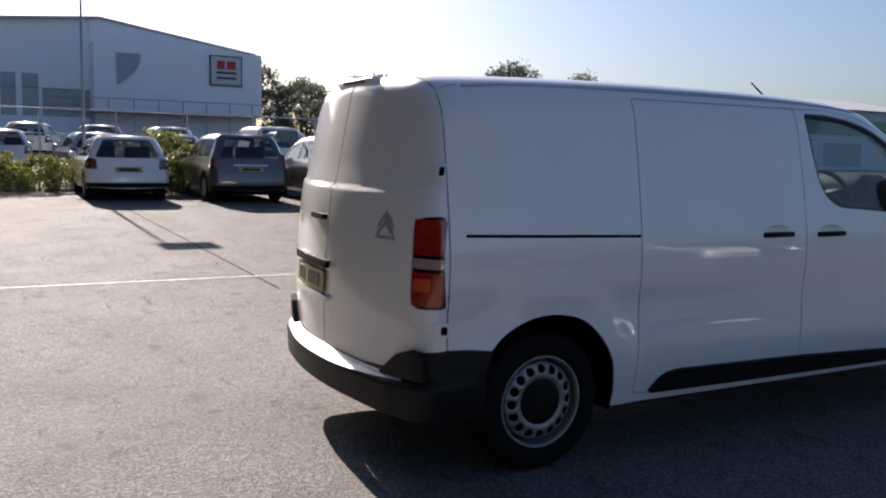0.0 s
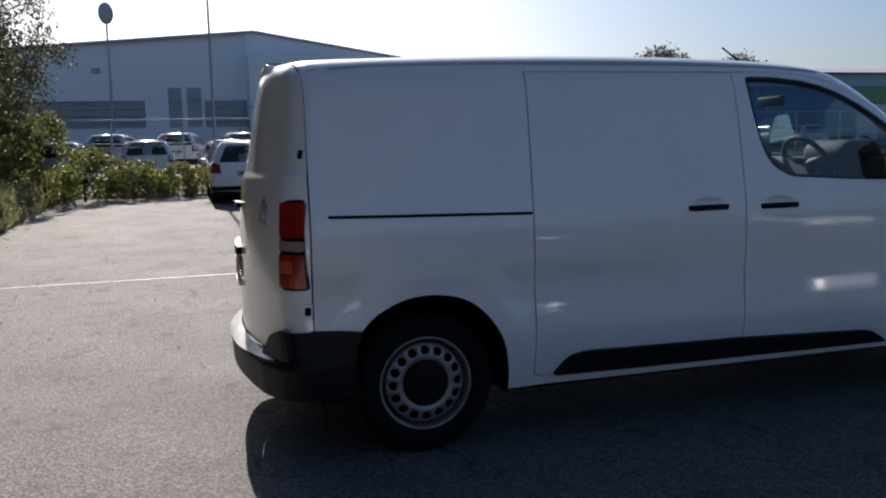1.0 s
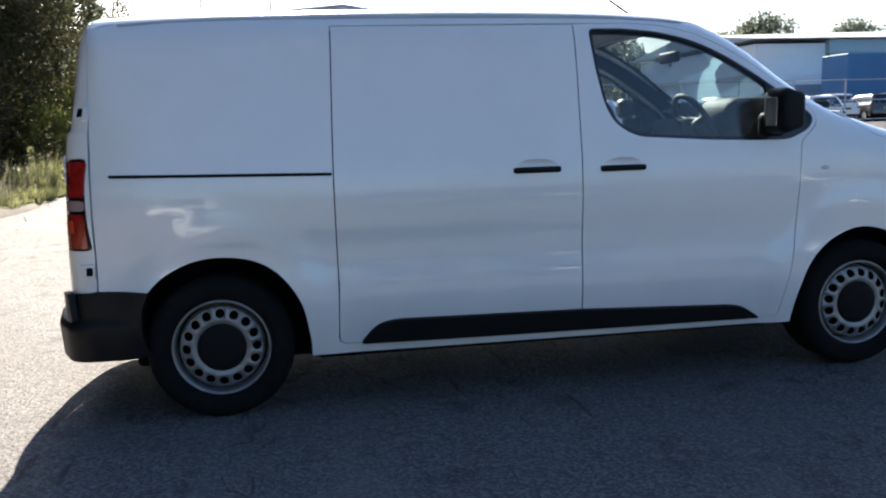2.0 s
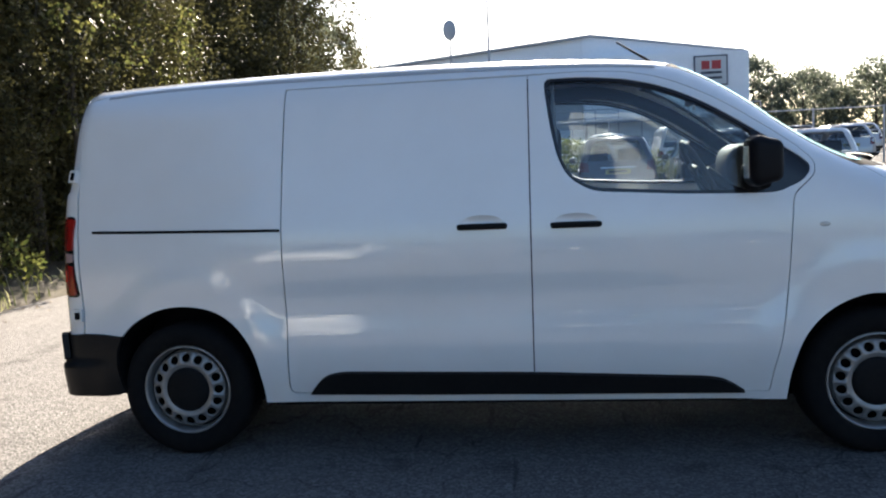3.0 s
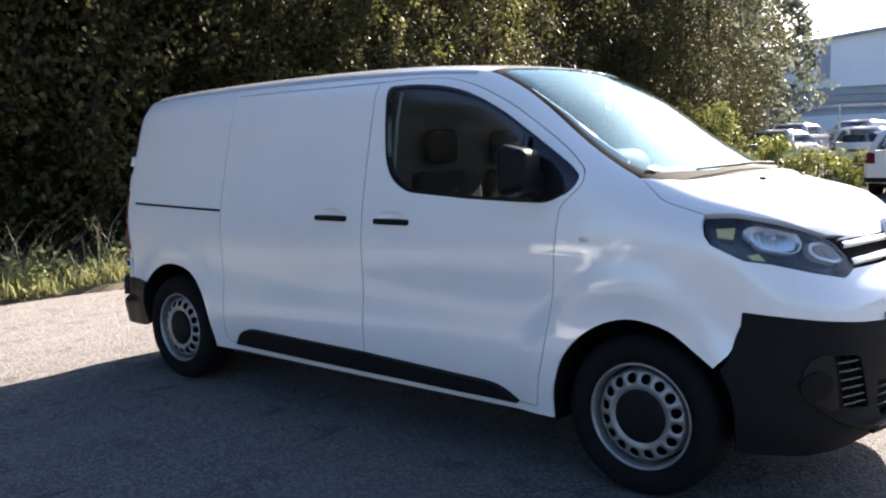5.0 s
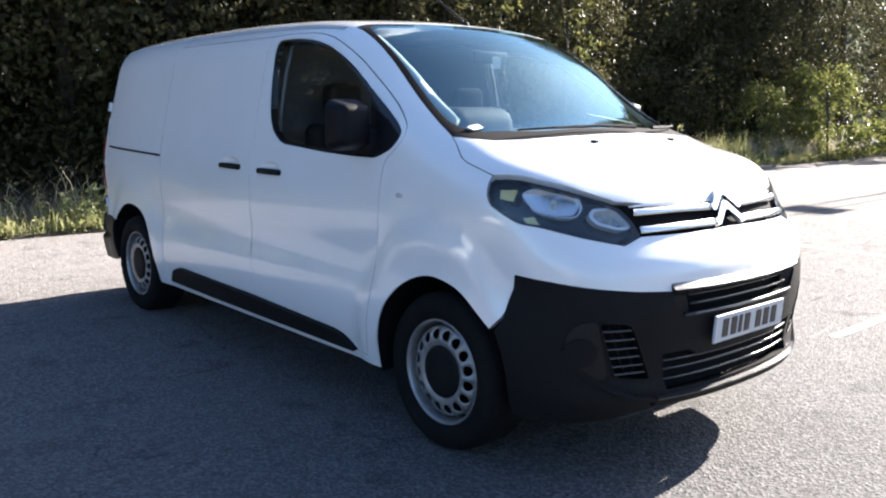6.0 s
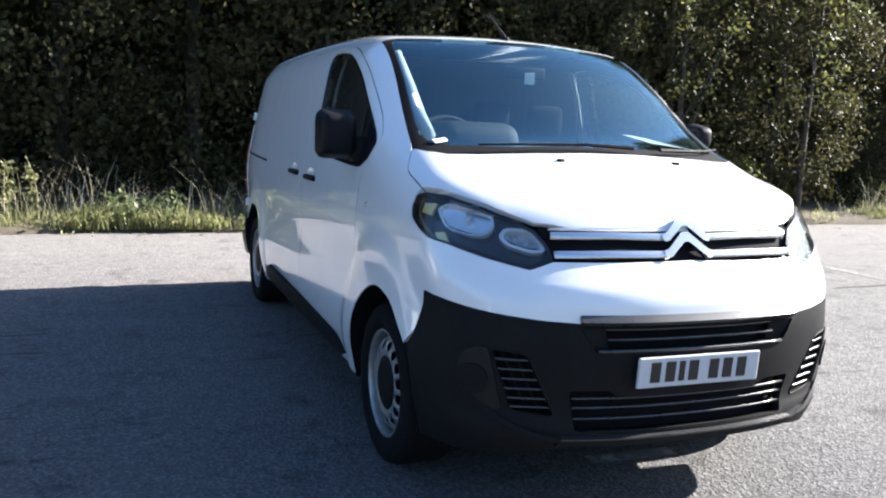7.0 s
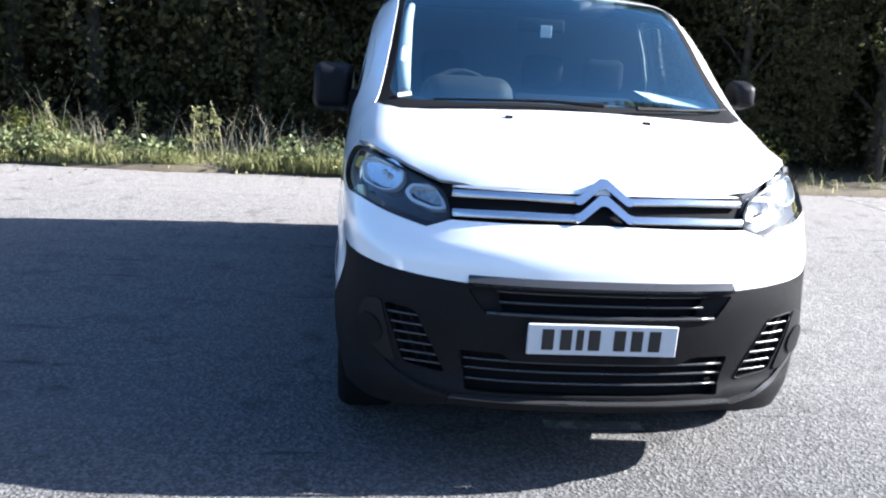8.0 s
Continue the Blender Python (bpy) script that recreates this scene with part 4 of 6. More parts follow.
for pts in (((3.462, .12), (3.445, -.10), (3.415, -.38), (3.37, -.56)), ((3.455, .26), (3.405, .44), (3.335, .60), (3.25, .72))):
    bm = bmesh.new()
    tube(bm, [on_screen(x, y, .022) for x, y in pts], [.009, .007, .005, .004], 6)
    part("wiper", bm, BLACK_PLASTIC, van)

# cab
bm = bmesh.new()
zz = np.linspace(.32, 1.80, 14)
profile = [(float(SIDE(z)) - .05 - .10 * max(z - 1.72, 0), float(z)) for z in zz]
wallpts = [(y, z) for y, z in profile] + [(-y, z) for y, z in profile[::-1]]
fa, fb = ([bm.verts.new((x, y, z)) for y, z in wallpts] for x in (1.76, 1.79))
bm.faces.new(fa); bm.faces.new(fb[::-1])
part("bulkhead", bm, GREY_LINER, van)
for s in (-1, 1):
    bm = bmesh.new()
    tube(bm, [(1.86, s * .71, 1.78), (1.865, s * .765, 1.60), (1.87, s * .80, 1.42), (1.87, s * .82, 1.25)], [.008, .009, .010, .010], 8)
    part("door_pillar_trim", bm, BELT_GREY, van, "pale grey inner door pillar trim", smooth=True)
for s in (-1,):
    bm = bmesh.new()
    way = place(body, "top", [2.50, 2.62, 2.78, 2.95, 3.10], [s * .628, s * .648, s * .662, s * .672, s * .668], np.full(5, -.045))
    tube(bm, [tuple(p) for p in way], [.018, .026, .032, .034, .026], 10)
    part("screen_pillar_trim", bm, TRIM_GREY, van, "pale grey inner screen pillar trim", smooth=True)
bm = bmesh.new()
box(bm, (1.77, -.84, .30), (2.80, .84, .42), .01)
part("cab_floor", bm, INTERIOR, van)
bm = bmesh.new()
box(bm, (2.74, -.74, .70), (3.20, .74, 1.370), .05, 4)
for v in bm.verts:
    if v.co.z > 1.0:
        v.co.x += .07 * (v.co.z - 1.0) / .25
        v.co.z -= .30 * max(v.co.x - 3.05, 0) + .08 * v.co.y ** 2
dash = part("dashboard", bm, DASH, van, smooth=True)
bm = bmesh.new()
box(bm, (2.70, -.58, 1.22), (3.00, -.16, 1.432), .085, 5)
part("instrument_hood", bm, INTERIOR, dash, smooth=True)
bm = bmesh.new()
tube(bm, [(2.95, -.37, 1.05), (2.62, -.37, 1.30)], .035, 10)
part("steering_column", bm, INTERIOR, dash)
bm = bmesh.new()
ring = [Vector((0, .185 * math.cos(a), .185 * math.sin(a))) for a in (2 * math.pi * k / 40 for k in range(41))]
rot = Matrix.Translation((2.60, -.37, 1.285)) @ Matrix.Rotation(radians(-28), 4, "Y")
tube(bm, [rot @ p for p in ring], .016, 8)
for a in (.3, math.pi - .3, 1.5 * math.pi):
    tube(bm, [rot @ Vector((.01, 0, 0)), rot @ Vector((0, .18 * math.cos(a), .18 * math.sin(a)))], [.03, .014], 6)
part("steering_wheel", bm, INTERIOR, van, "dark steering wheel", smooth=True)
for y0, y1 in ((-.66, -.16), (-.02, .74)):
    bm = bmesh.new()
    box(bm, (1.86, y0, .62), (2.36, y1, .80), .06, 4)
    seat = part("seat", bm, SEAT_CLOTH, van, "dark grey cloth cab seat", smooth=True)
    bm = bmesh.new()
    box(bm, (1.82, y0, .74), (1.96, y1, 1.34), .06, 4)
    for v in bm.verts:
        v.co.x -= .10 * (v.co.z - .74) - .06
    part("backrest", bm, SEAT_CLOTH, seat, smooth=True)
    for yc in ((y0 + y1) / 2,) if y1 - y0 < .6 else ((y0 + .2), (y1 - .2)):
        bm = bmesh.new()
        box(bm, (1.815, yc - .12, 1.37), (1.90, yc + .12, 1.56), .045, 4)
        part("headrest", bm, SEAT_CLOTH, seat, smooth=True)
bm = bmesh.new()
box(bm, (2.60, -.12, 1.655), (2.635, .12, 1.72), .015, 3)
rvm = part("rear_view_mirror", bm, BLACK_PLASTIC, van, smooth=True)
bm = bmesh.new()
box(bm, (2.636, .00, 1.632), (2.641, .055, 1.690), .002)
part("mirror_tag", bm, PAPER, rvm, "small white tag on the mirror")
bm = bmesh.new()
bmesh.ops.create_grid(bm, x_segments=2, y_segments=3, size=.5, matrix=Matrix.LocRotScale((3.02, .57, 1.372), Euler((radians(-5), radians(10), radians(8))), (.22, .32, 1)))
part("paper_sheet", bm, PAPER, van, "white paper lying on the dashboard")
bm = bmesh.new()
spot = Vector(on_screen(3.235, -.672, .004))
tilt = Vector(slope(body, np.array([spot]))[0]).to_track_quat("Z", "Y").to_matrix().to_4x4()
bmesh.ops.create_grid(bm, x_segments=1, y_segments=1, size=.5, matrix=Matrix.Translation(spot) @ tilt @ Matrix.Rotation(.5, 4, "Z") @ Matrix.Diagonal((.058, .042, 1, 1)))
part("screen_sticker", bm, PAPER, van, "small white sticker in the screen corner")


# ---- the ground ----


def ground_z(x, y):
    """The yard climbs gently away from the van."""
    return .011 * min(max(y - 3.0, 0), 19) + .10 * min(max(y - 22.0, 0), 7)


def tarmac():
    m, nt, b, out = nodes_of("tarmac")
    tc = nt.nodes.new("ShaderNodeTexCoord")

    def noise_tex(scale, detail=4, rough=.6):
        n = nt.nodes.new("ShaderNodeTexNoise")
        n.inputs["Scale"].default_value, n.inputs["Detail"].default_value, n.inputs["Roughness"].default_value = scale, detail, rough
        nt.links.new(tc.outputs["Object"], n.inputs["Vector"])
        return n.outputs["Fac"]

    def ranged(v, a, c, lo, hi):
        r = nt.nodes.new("ShaderNodeMapRange")
        for k, val in zip(("From Min", "From Max", "To Min", "To Max"), (a, c, lo, hi)):
            r.inputs[k].default_value = val
        nt.links.new(v, r.inputs["Value"])
        return r.outputs[0]

    def mixed(fac, a, c):
        x = nt.nodes.new("ShaderNodeMix"); x.data_type = "RGBA"
        for k, v in (("A", a), ("B", c)):
            if isinstance(v, tuple):
                x.inputs[k].default_value = (*v, 1)
            else:
                nt.links.new(v, x.inputs[k])
        nt.links.new(fac, x.inputs["Factor"])
        return x.outputs["Result"]

    stones = nt.nodes.new("ShaderNodeTexVoronoi"); stones.inputs["Scale"].default_value = 75
    nt.links.new(tc.outputs["Object"], stones.inputs["Vector"])
    bw = nt.nodes.new("ShaderNodeSeparateColor"); nt.links.new(stones.outputs["Color"], bw.inputs[0])
    col = mixed(ranged(bw.outputs[0], .35, 1, 0, 1), (.086, .085, .084), (.195, .192, .189))
    col = mixed(ranged(noise_tex(.55, 6), .38, .62, 0, .35), col, (.126, .121, .115))
    col = mixed(ranged(noise_tex(3.5, 5), .56, .70, 0, .6), col, (.040, .040, .040))
    col = mixed(ranged(noise_tex(16, 6, .7), .58, .70, 0, .38), col, (.22, .218, .213))
    col = mixed(ranged(noise_tex(55, 3, .7), .58, .68, 0, .55), col, (.034, .033, .032))
    col = mixed(ranged(noise_tex(70, 2, .6), .56, .66, 0, .40), col, (.30, .295, .29))
    # long dragged stains
    mp = nt.nodes.new("ShaderNodeMapping"); mp.inputs["Scale"].default_value = (1.6, .18, 1); mp.inputs["Rotation"].default_value = (0, 0, .25)
    nt.links.new(tc.outputs["Object"], mp.inputs["Vector"])
    drag = nt.nodes.new("ShaderNodeTexNoise"); drag.inputs["Scale"].default_value, drag.inputs["Detail"].default_value = 1.6, 6
    nt.links.new(mp.outputs[0], drag.inputs["Vector"])
    col = mixed(ranged(drag.outputs["Fac"], .54, .68, 0, .20), col, (.18, .178, .172))
    # short gouges and scrapes
    gm = nt.nodes.new("ShaderNodeMapping"); gm.inputs["Scale"].default_value = (7.0, .9, 1); gm.inputs["Rotation"].default_value = (0, 0, .75)
    nt.links.new(tc.outputs["Object"], gm.inputs["Vector"])
    gouge = nt.nodes.new("ShaderNodeTexNoise"); gouge.inputs["Scale"].default_value, gouge.inputs["Detail"].default_value, gouge.inputs["Roughness"].default_value = 1.5, 5, .6
    nt.links.new(gm.outputs[0], gouge.inputs["Vector"])
    col = mixed(ranged(gouge.outputs["Fac"], .638, .675, 0, .68), col, (.045, .044, .043))
    # cracks
    warp = nt.nodes.new("ShaderNodeTexNoise"); warp.inputs["Scale"].default_value = 1.3; warp.inputs["Detail"].default_value = 5
    nt.links.new(tc.outputs["Object"], warp.inputs["Vector"])
    add = nt.nodes.new("ShaderNodeVectorMath"); add.operation = "MULTIPLY_ADD"; add.inputs[1].default_value = (1.3, 1.3, 0)
    nt.links.new(warp.outputs["Color"], add.inputs[0]); nt.links.new(tc.outputs["Object"], add.inputs[2])
    cr = nt.nodes.new("ShaderNodeTexVoronoi"); cr.feature = "DISTANCE_TO_EDGE"; cr.inputs["Scale"].default_value = .8
    nt.links.new(add.outputs[0], cr.inputs["Vector"])
    line = ranged(cr.outputs["Distance"], .0015, .006, .5, 0)
    some = nt.nodes.new("ShaderNodeMath"); some.operation = "MULTIPLY"
    nt.links.new(line, some.inputs[0]); nt.links.new(ranged(noise_tex(.5, 2), .48, .56, 0, 1), some.inputs[1])
    col = mixed(some.outputs[0], col, (.025, .024, .022))
    # paler, slightly warmer colour towards the verge, darker colour away from it
    apart = nt.nodes.new("ShaderNodeSeparateXYZ"); nt.links.new(tc.outputs["Object"], apart.inputs[0])
    wander = nt.nodes.new("ShaderNodeMath"); wander.operation = "MULTIPLY_ADD"; wander.inputs[1].default_value = 3.0
    nt.links.new(noise_tex(.35, 3), wander.inputs[0]); nt.links.new(apart.outputs["X"], wander.inputs[2])
    tone = mixed(ranged(wander.outputs[0], -1.5, 6.0, 0, 1), (1.44, 1.39, 1.36), (.72, .72, .73))
    graded = nt.nodes.new("ShaderNodeMix"); graded.data_type = "RGBA"; graded.blend_type = "MULTIPLY"; graded.inputs["Factor"].default_value = 1
    nt.links.new(col, graded.inputs["A"]); nt.links.new(tone, graded.inputs["B"])
    nt.links.new(graded.outputs["Result"], b.inputs["Base Color"])
    nt.links.new(ranged(noise_tex(1.2, 4), .3, .7, .80, .90), b.inputs["Roughness"])
    b.inputs["Specular IOR Level"].default_value = .12
    # relief: grit, then coarser unevenness
    grit = nt.nodes.new("ShaderNodeBump"); grit.inputs["Strength"].default_value = 1.0; grit.inputs["Distance"].default_value = .0045
    hh = nt.nodes.new("ShaderNodeMath"); hh.operation = "ADD"
    nt.links.new(stones.outputs["Distance"], hh.inputs[0]); nt.links.new(noise_tex(60, 3), hh.inputs[1])
    nt.links.new(hh.outputs[0], grit.inputs["Height"])
    uneven = nt.nodes.new("ShaderNodeBump"); uneven.inputs["Strength"].default_value = .9; uneven.inputs["Distance"].default_value = .0065
    nt.links.new(noise_tex(15, 4, .65), uneven.inputs["Height"])
    nt.links.new(grit.outputs[0], uneven.inputs["Normal"]); nt.links.new(uneven.outputs[0], b.inputs["Normal"])
    return m


TARMAC = tarmac()
bm = bmesh.new()
xs = [-900, -120, -40, -12, -4, 4, 12, 40, 120, 900]
ys = [-900, -120, -30, -8, 0, 3, 8, 16, 22, 29, 60, 120, 900]
grid = [[bm.verts.new((x, y, ground_z(x, y))) for x in xs] for y in ys]
for r0, r1 in zip(grid, grid[1:]):
    for a, b, c, d in zip(r0, r0[1:], r1[1:], r1):
        bm.faces.new((a, b, c, d))
tagged(part("ground", bm, TARMAC), "worn grey tarmac of the yard with fine cracks", "ground", kind="structure")


def worn_paint(name, low, high, pale):
    m, nt, b, out = nodes_of(name)
    tc = nt.nodes.new("ShaderNodeTexCoord")
    n = nt.nodes.new("ShaderNodeTexNoise"); n.inputs["Scale"].default_value, n.inputs["Detail"].default_value, n.inputs["Roughness"].default_value = 9, 8, .75
    nt.links.new(tc.outputs["Object"], n.inputs["Vector"])
    r = nt.nodes.new("ShaderNodeMapRange"); r.inputs["From Min"].default_value, r.inputs["From Max"].default_value = low, high
    nt.links.new(n.outputs["Fac"], r.inputs["Value"])
    x = nt.nodes.new("ShaderNodeMix"); x.data_type = "RGBA"
    x.inputs["A"].default_value, x.inputs["B"].default_value = (.125, .123, .12, 1), (pale, pale * .98, pale * .95, 1)
    nt.links.new(r.outputs[0], x.inputs["Factor"]); nt.links.new(x.outputs["Result"], b.inputs["Base Color"])
    b.inputs["Roughness"].default_value = .75
    return m


LINE_PAINT = worn_paint("worn_line_paint", .50, .70, .48)
FAINT_PAINT = worn_paint("faint_line_paint", .56, .80, .19)


def ground_strip(name, x0, y0, x1, y1, w, mat, label, up=.004):
    """A thin flat strip laid along the ground."""
    n = max(2, int(math.hypot(x1 - x0, y1 - y0) / .5))
    d = Vector((x1 - x0, y1 - y0)).normalized()
    q = Vector((-d.y, d.x)) * w / 2
    verts, faces = [], []
    rnd = random.Random(round(x0 * 7 + y0 * 3))
    for i in range(n + 1):
        x, y = x0 + (x1 - x0) * i / n, y0 + (y1 - y0) * i / n
        for s in (-1, 1):
            k = s * rnd.uniform(.85, 1.1)
            verts.append((x + q.x * k, y + q.y * k, ground_z(x, y) + up))
        if i:
            faces.append((2 * i - 2, 2 * i, 2 * i + 1, 2 * i - 1))
    return tagged(raw(name, verts, faces, mat), label, "road marking", kind="structure")


# brighter stub at x 3.53 paints only the line's sunlit stretch
for *seg, paint in ((-4.5, 5.57, 14, 5.45, LINE_PAINT), (3.53, -.03, 3.53, .40, LINE_PAINT), (3.53, 2.2, 3.53, 3.3, FAINT_PAINT), (6.4, 2.4, 6.4, 5.5, FAINT_PAINT), (9.2, 2.4, 9.2, 5.5, FAINT_PAINT)):
    ground_strip("line_marking", *seg, .085, paint, "faded white parking line on tarmac")
SEALANT = surface("tar_sealant", (.035, .034, .033), rough=.92, spec=.08, amount=.5, grain=20)
for seg in ((.42, 4.6, .36, 15.5),):
    ground_strip("tarmac_joint", *seg, .035, SEALANT, "dark sealed joint in the tarmac", up=.003)

# ---- verge, hedge and trees ----


def leaf_material(name, c0, c1, gloss=.45, through=.28):
    m, nt, b, out = nodes_of(name)
    g = nt.nodes.new("ShaderNodeNewGeometry")
    ramp = nt.nodes.new("ShaderNodeMix"); ramp.data_type = "RGBA"
    ramp.inputs["A"].default_value, ramp.inputs["B"].default_value = (*c0, 1), (*c1, 1)
    nt.links.new(g.outputs["Random Per Island"], ramp.inputs["Factor"])
    nt.links.new(ramp.outputs["Result"], b.inputs["Base Color"])
    b.inputs["Roughness"].default_value = gloss
    b.inputs["Specular IOR Level"].default_value = .22
    tl = nt.nodes.new("ShaderNodeBsdfTranslucent")
    nt.links.new(ramp.outputs["Result"], tl.inputs[0])
    mx = nt.nodes.new("ShaderNodeMixShader"); mx.inputs[0].default_value = through
    nt.links.new(b.outputs[0], mx.inputs[1]); nt.links.new(tl.outputs[0], mx.inputs[2])
    nt.links.new(mx.outputs[0], out.inputs[0])
    return m


LEAF_DARK = leaf_material("dark_leaves", (.024, .025, .011), (.082, .077, .029), .6, .36)
LEAF_LIGHT = leaf_material("light_leaves", (.075, .100, .026), (.17, .17, .050), .5, .5)
GRASS = leaf_material("verge_grass", (.105, .125, .042), (.34, .33, .165), .6, .5)
LEAF_HERB = leaf_material("herb_leaves", (.055, .080, .030), (.24, .26, .13), .5, .4)
STRAW = leaf_material("dry_stalks", (.34, .31, .21), (.56, .52, .40), .7, .4)
BARK = surface("bark", (.030, .026, .021), (.065, .056, .045), rough=.9, grain=25, coarse=4, amount=.9, bump=.6, bump_scale=30)
SOIL = surface("verge_soil", (.060, .048, .032), (.12, .10, .06), rough=.95, grain=30, coarse=3, amount=.9, bump=.6, bump_scale=40)


def leaves(rng, centres, radii, per, size):
    """Folded diamond leaves scattered in clumps: vertices and faces."""
    n = len(centres) * per
    c = np.repeat(centres, per, 0)
    r = np.repeat(radii, per, 0)
    d = rng.normal(size=(n, 3)); d /= np.linalg.norm(d, axis=1)[:, None]
    p = c + d * (r * rng.uniform(.25, 1, n) ** .6)[:, None]
    a = rng.normal(size=(n, 3)); a[:, 2] -= .5; a /= np.linalg.norm(a, axis=1)[:, None]
    b = np.cross(a, rng.normal(size=(n, 3))); b /= np.linalg.norm(b, axis=1)[:, None]
    l = size * rng.uniform(.6, 1.35, n)[:, None]
    k = np.cross(a, b)
    v = np.stack([p, p + a * l * .5 + b * l * .30 + k * l * .06, p + a * l, p + a * l * .5 - b * l * .30 + k * l * .06], 1).reshape(-1, 3)
    i = np.arange(n)[:, None] * 4
    f = np.concatenate([i + [0, 1, 2], i + [0, 2, 3]], 1).reshape(-1, 3)
    return v, f


def leaf_mesh(name, v, f, mat):
    me = bpy.data.meshes.new(name)
    me.vertices.add(len(v)); me.vertices.foreach_set("co", v.astype(np.float32).ravel())
    me.loops.add(len(f) * 3); me.loops.foreach_set("vertex_index", f.astype(np.int32).ravel())
    me.polygons.add(len(f)); me.polygons.foreach_set("loop_start", np.arange(0, len(f) * 3, 3, dtype=np.int32))
    me.update(); me.validate()
    me.materials.append(mat)
    return me


def tree(name, seed, height, spread, clumps, per, size, mat, low=.25, label="", category="tree", limbs=9, trunk=.13):
    """A tree: trunk, limbs and a crown of leaf clumps hung round the limbs' ends."""
    rng = np.random.default_rng(seed)
    t = thing(name, label, category)
    bm = bmesh.new()
    lean = rng.uniform(-.25, .25, 2)
    spine = [Vector((lean[0] * k * k, lean[1] * k * k, height * .8 * k)) for k in np.linspace(0, 1, 7)]
    tube(bm, spine, [trunk * (1 - .85 * k) + .012 for k in np.linspace(0, 1, 7)], 9)
    ends = []
    for i in range(limbs):
        k = .18 + .8 * (i + rng.uniform(0, .8)) / limbs
        base = spine[0].lerp(spine[-1], k)
        a = rng.uniform(0, 2 * math.pi)
        reach = spread * (1 - .45 * k) * rng.uniform(.6, 1)
        tip = base + Vector((math.cos(a) * reach, math.sin(a) * reach, rng.uniform(.15, .45) * height * (1 - k * .5)))
        midp = base.lerp(tip, .5) + Vector((0, 0, -.08 * reach))
        tube(bm, [base, midp, tip], [trunk * .45 * (1 - .6 * k), trunk * .25, .01], 6)
        ends += [midp, tip]
    part("trunk", bm, BARK, t, smooth=True)
    u = rng.uniform(0, 1, clumps)
    ang = rng.uniform(0, 2 * math.pi, clumps)
    z = height * (low + (1 - low) * u)
    prof = np.sin(np.pi * np.clip(.16 + .80 * u, 0, 1)) ** .7
    rad = spread * prof * rng.uniform(.35, 1.05, clumps) ** .6
    c = np.stack([rad * np.cos(ang), rad * np.sin(ang), z], -1)
    c[:len(ends)] = [tuple(e) for e in ends][:clumps]
    r = rng.uniform(.28, .62, clumps) * spread / 2.2
    v, f = leaves(rng, c, r, per, size)
    v[:, 2] = np.maximum(v[:, 2], .04)
    crown = new("crown", leaf_mesh("crown", v, f, mat))
    crown.parent = t
    return t


HEDGE_LABEL = "dense dark green tree in the hedge line beside the yard"
masters = [tree("hedge_tree", 11 + i, h, 2.5, 300, 88, .094, LEAF_DARK, low=.05, label=HEDGE_LABEL) for i, h in enumerate((8.2, 9.4, 7.4))]
rng = np.random.default_rng(5)
spots = []
# the last two rows are added to block sky light between the trees
for row, (x0, dy) in enumerate(((-7.5, 2.0), (-9.6, 2.0), (-12.0, 2.3), (-14.5, 2.3))):
    y = -15.0
    while y < 21.5:
        bulge = -.7 if y > 12 and row == 0 else 0
        spots.append((x0 + bulge + rng.uniform(-.35, .35), y + rng.uniform(-.4, .4)))
        y += dy
for i, (x, y) in enumerate(spots):
    m = pose(x, y, ground_z(x, y) * .5, 0, 0, float(rng.uniform(0, 360)))
    if i < 3:
        masters[i].matrix_world = m
        t = masters[i]
    else:
        t = copy_thing(masters[i % 3], m)
    tagged(t, group="hedge trees along the yard")
    s = float(rng.uniform(.92, 1.12))
    t.scale = (s, s, s)

for x, y, s, a in ((-6.0, 4.9, .62, 40), (-5.9, 7.1, .70, 160), (-5.9, 9.4, .66, 280), (-7.0, 11.6, .6, 10), (-6.9, 25.2, 1.05, 70), (-7.0, 22.6, .9, 200)):
    t = copy_thing(masters[1], pose(x, y, ground_z(x, y), 0, 0, a))
    tagged(t, "low dark green tree overhanging the tarmac edge", group="hedge trees along the yard")
    t.scale = (s, s, s)

LEAF_TURNING = leaf_material("turning_leaves", (.050, .068, .022), (.150, .145, .045), .5, .45)
young = tree("young_tree", 27, 4.7, 1.0, 46, 26, .085, LEAF_TURNING, low=.42, label="young tree with yellowing sunlit leaves at the hedge", limbs=8, trunk=.05)
young.matrix_world = pose(-4.9, 6.6, .06)
copy_thing(young, pose(-5.0, 9.3, .08, 0, 0, 130))

# brambles and sunlit bushes
bushes = [tree("bush", 31 + i, h, w, 90, 40, .10, LEAF_LIGHT, low=.03, label="sunlit green bramble bush at the yard's edge", category="bush", limbs=6, trunk=.03) for i, (h, w) in enumerate(((1.5, 1.15), (2.6, 1.0), (1.1, 1.3)))]
bush_spots = [(-4.3, 18.9, 1, .9), (-5.3, 17.2, 1, .75), (-3.6, 21.2, 0, .95), (-2.3, 21.6, 2, .9), (-1.1, 22.0, 0, .65), (.1, 22.6, 2, .8), (2.2, 22.4, 0, 1.1), (2.2, 20.6, 2, .9), (5.5, 22.8, 2, 1.0), (6.6, 23.4, 0, .8), (-5.6, 19.8, 1, .95), (-6.3, 12.8, 2, .8), (-5.4, 4.2, 2, .8), (-5.0, -5.3, 2, .5), (-5.5, 8.0, 0, .7), (-5.6, -7.5, 0, .7)]
used = set()
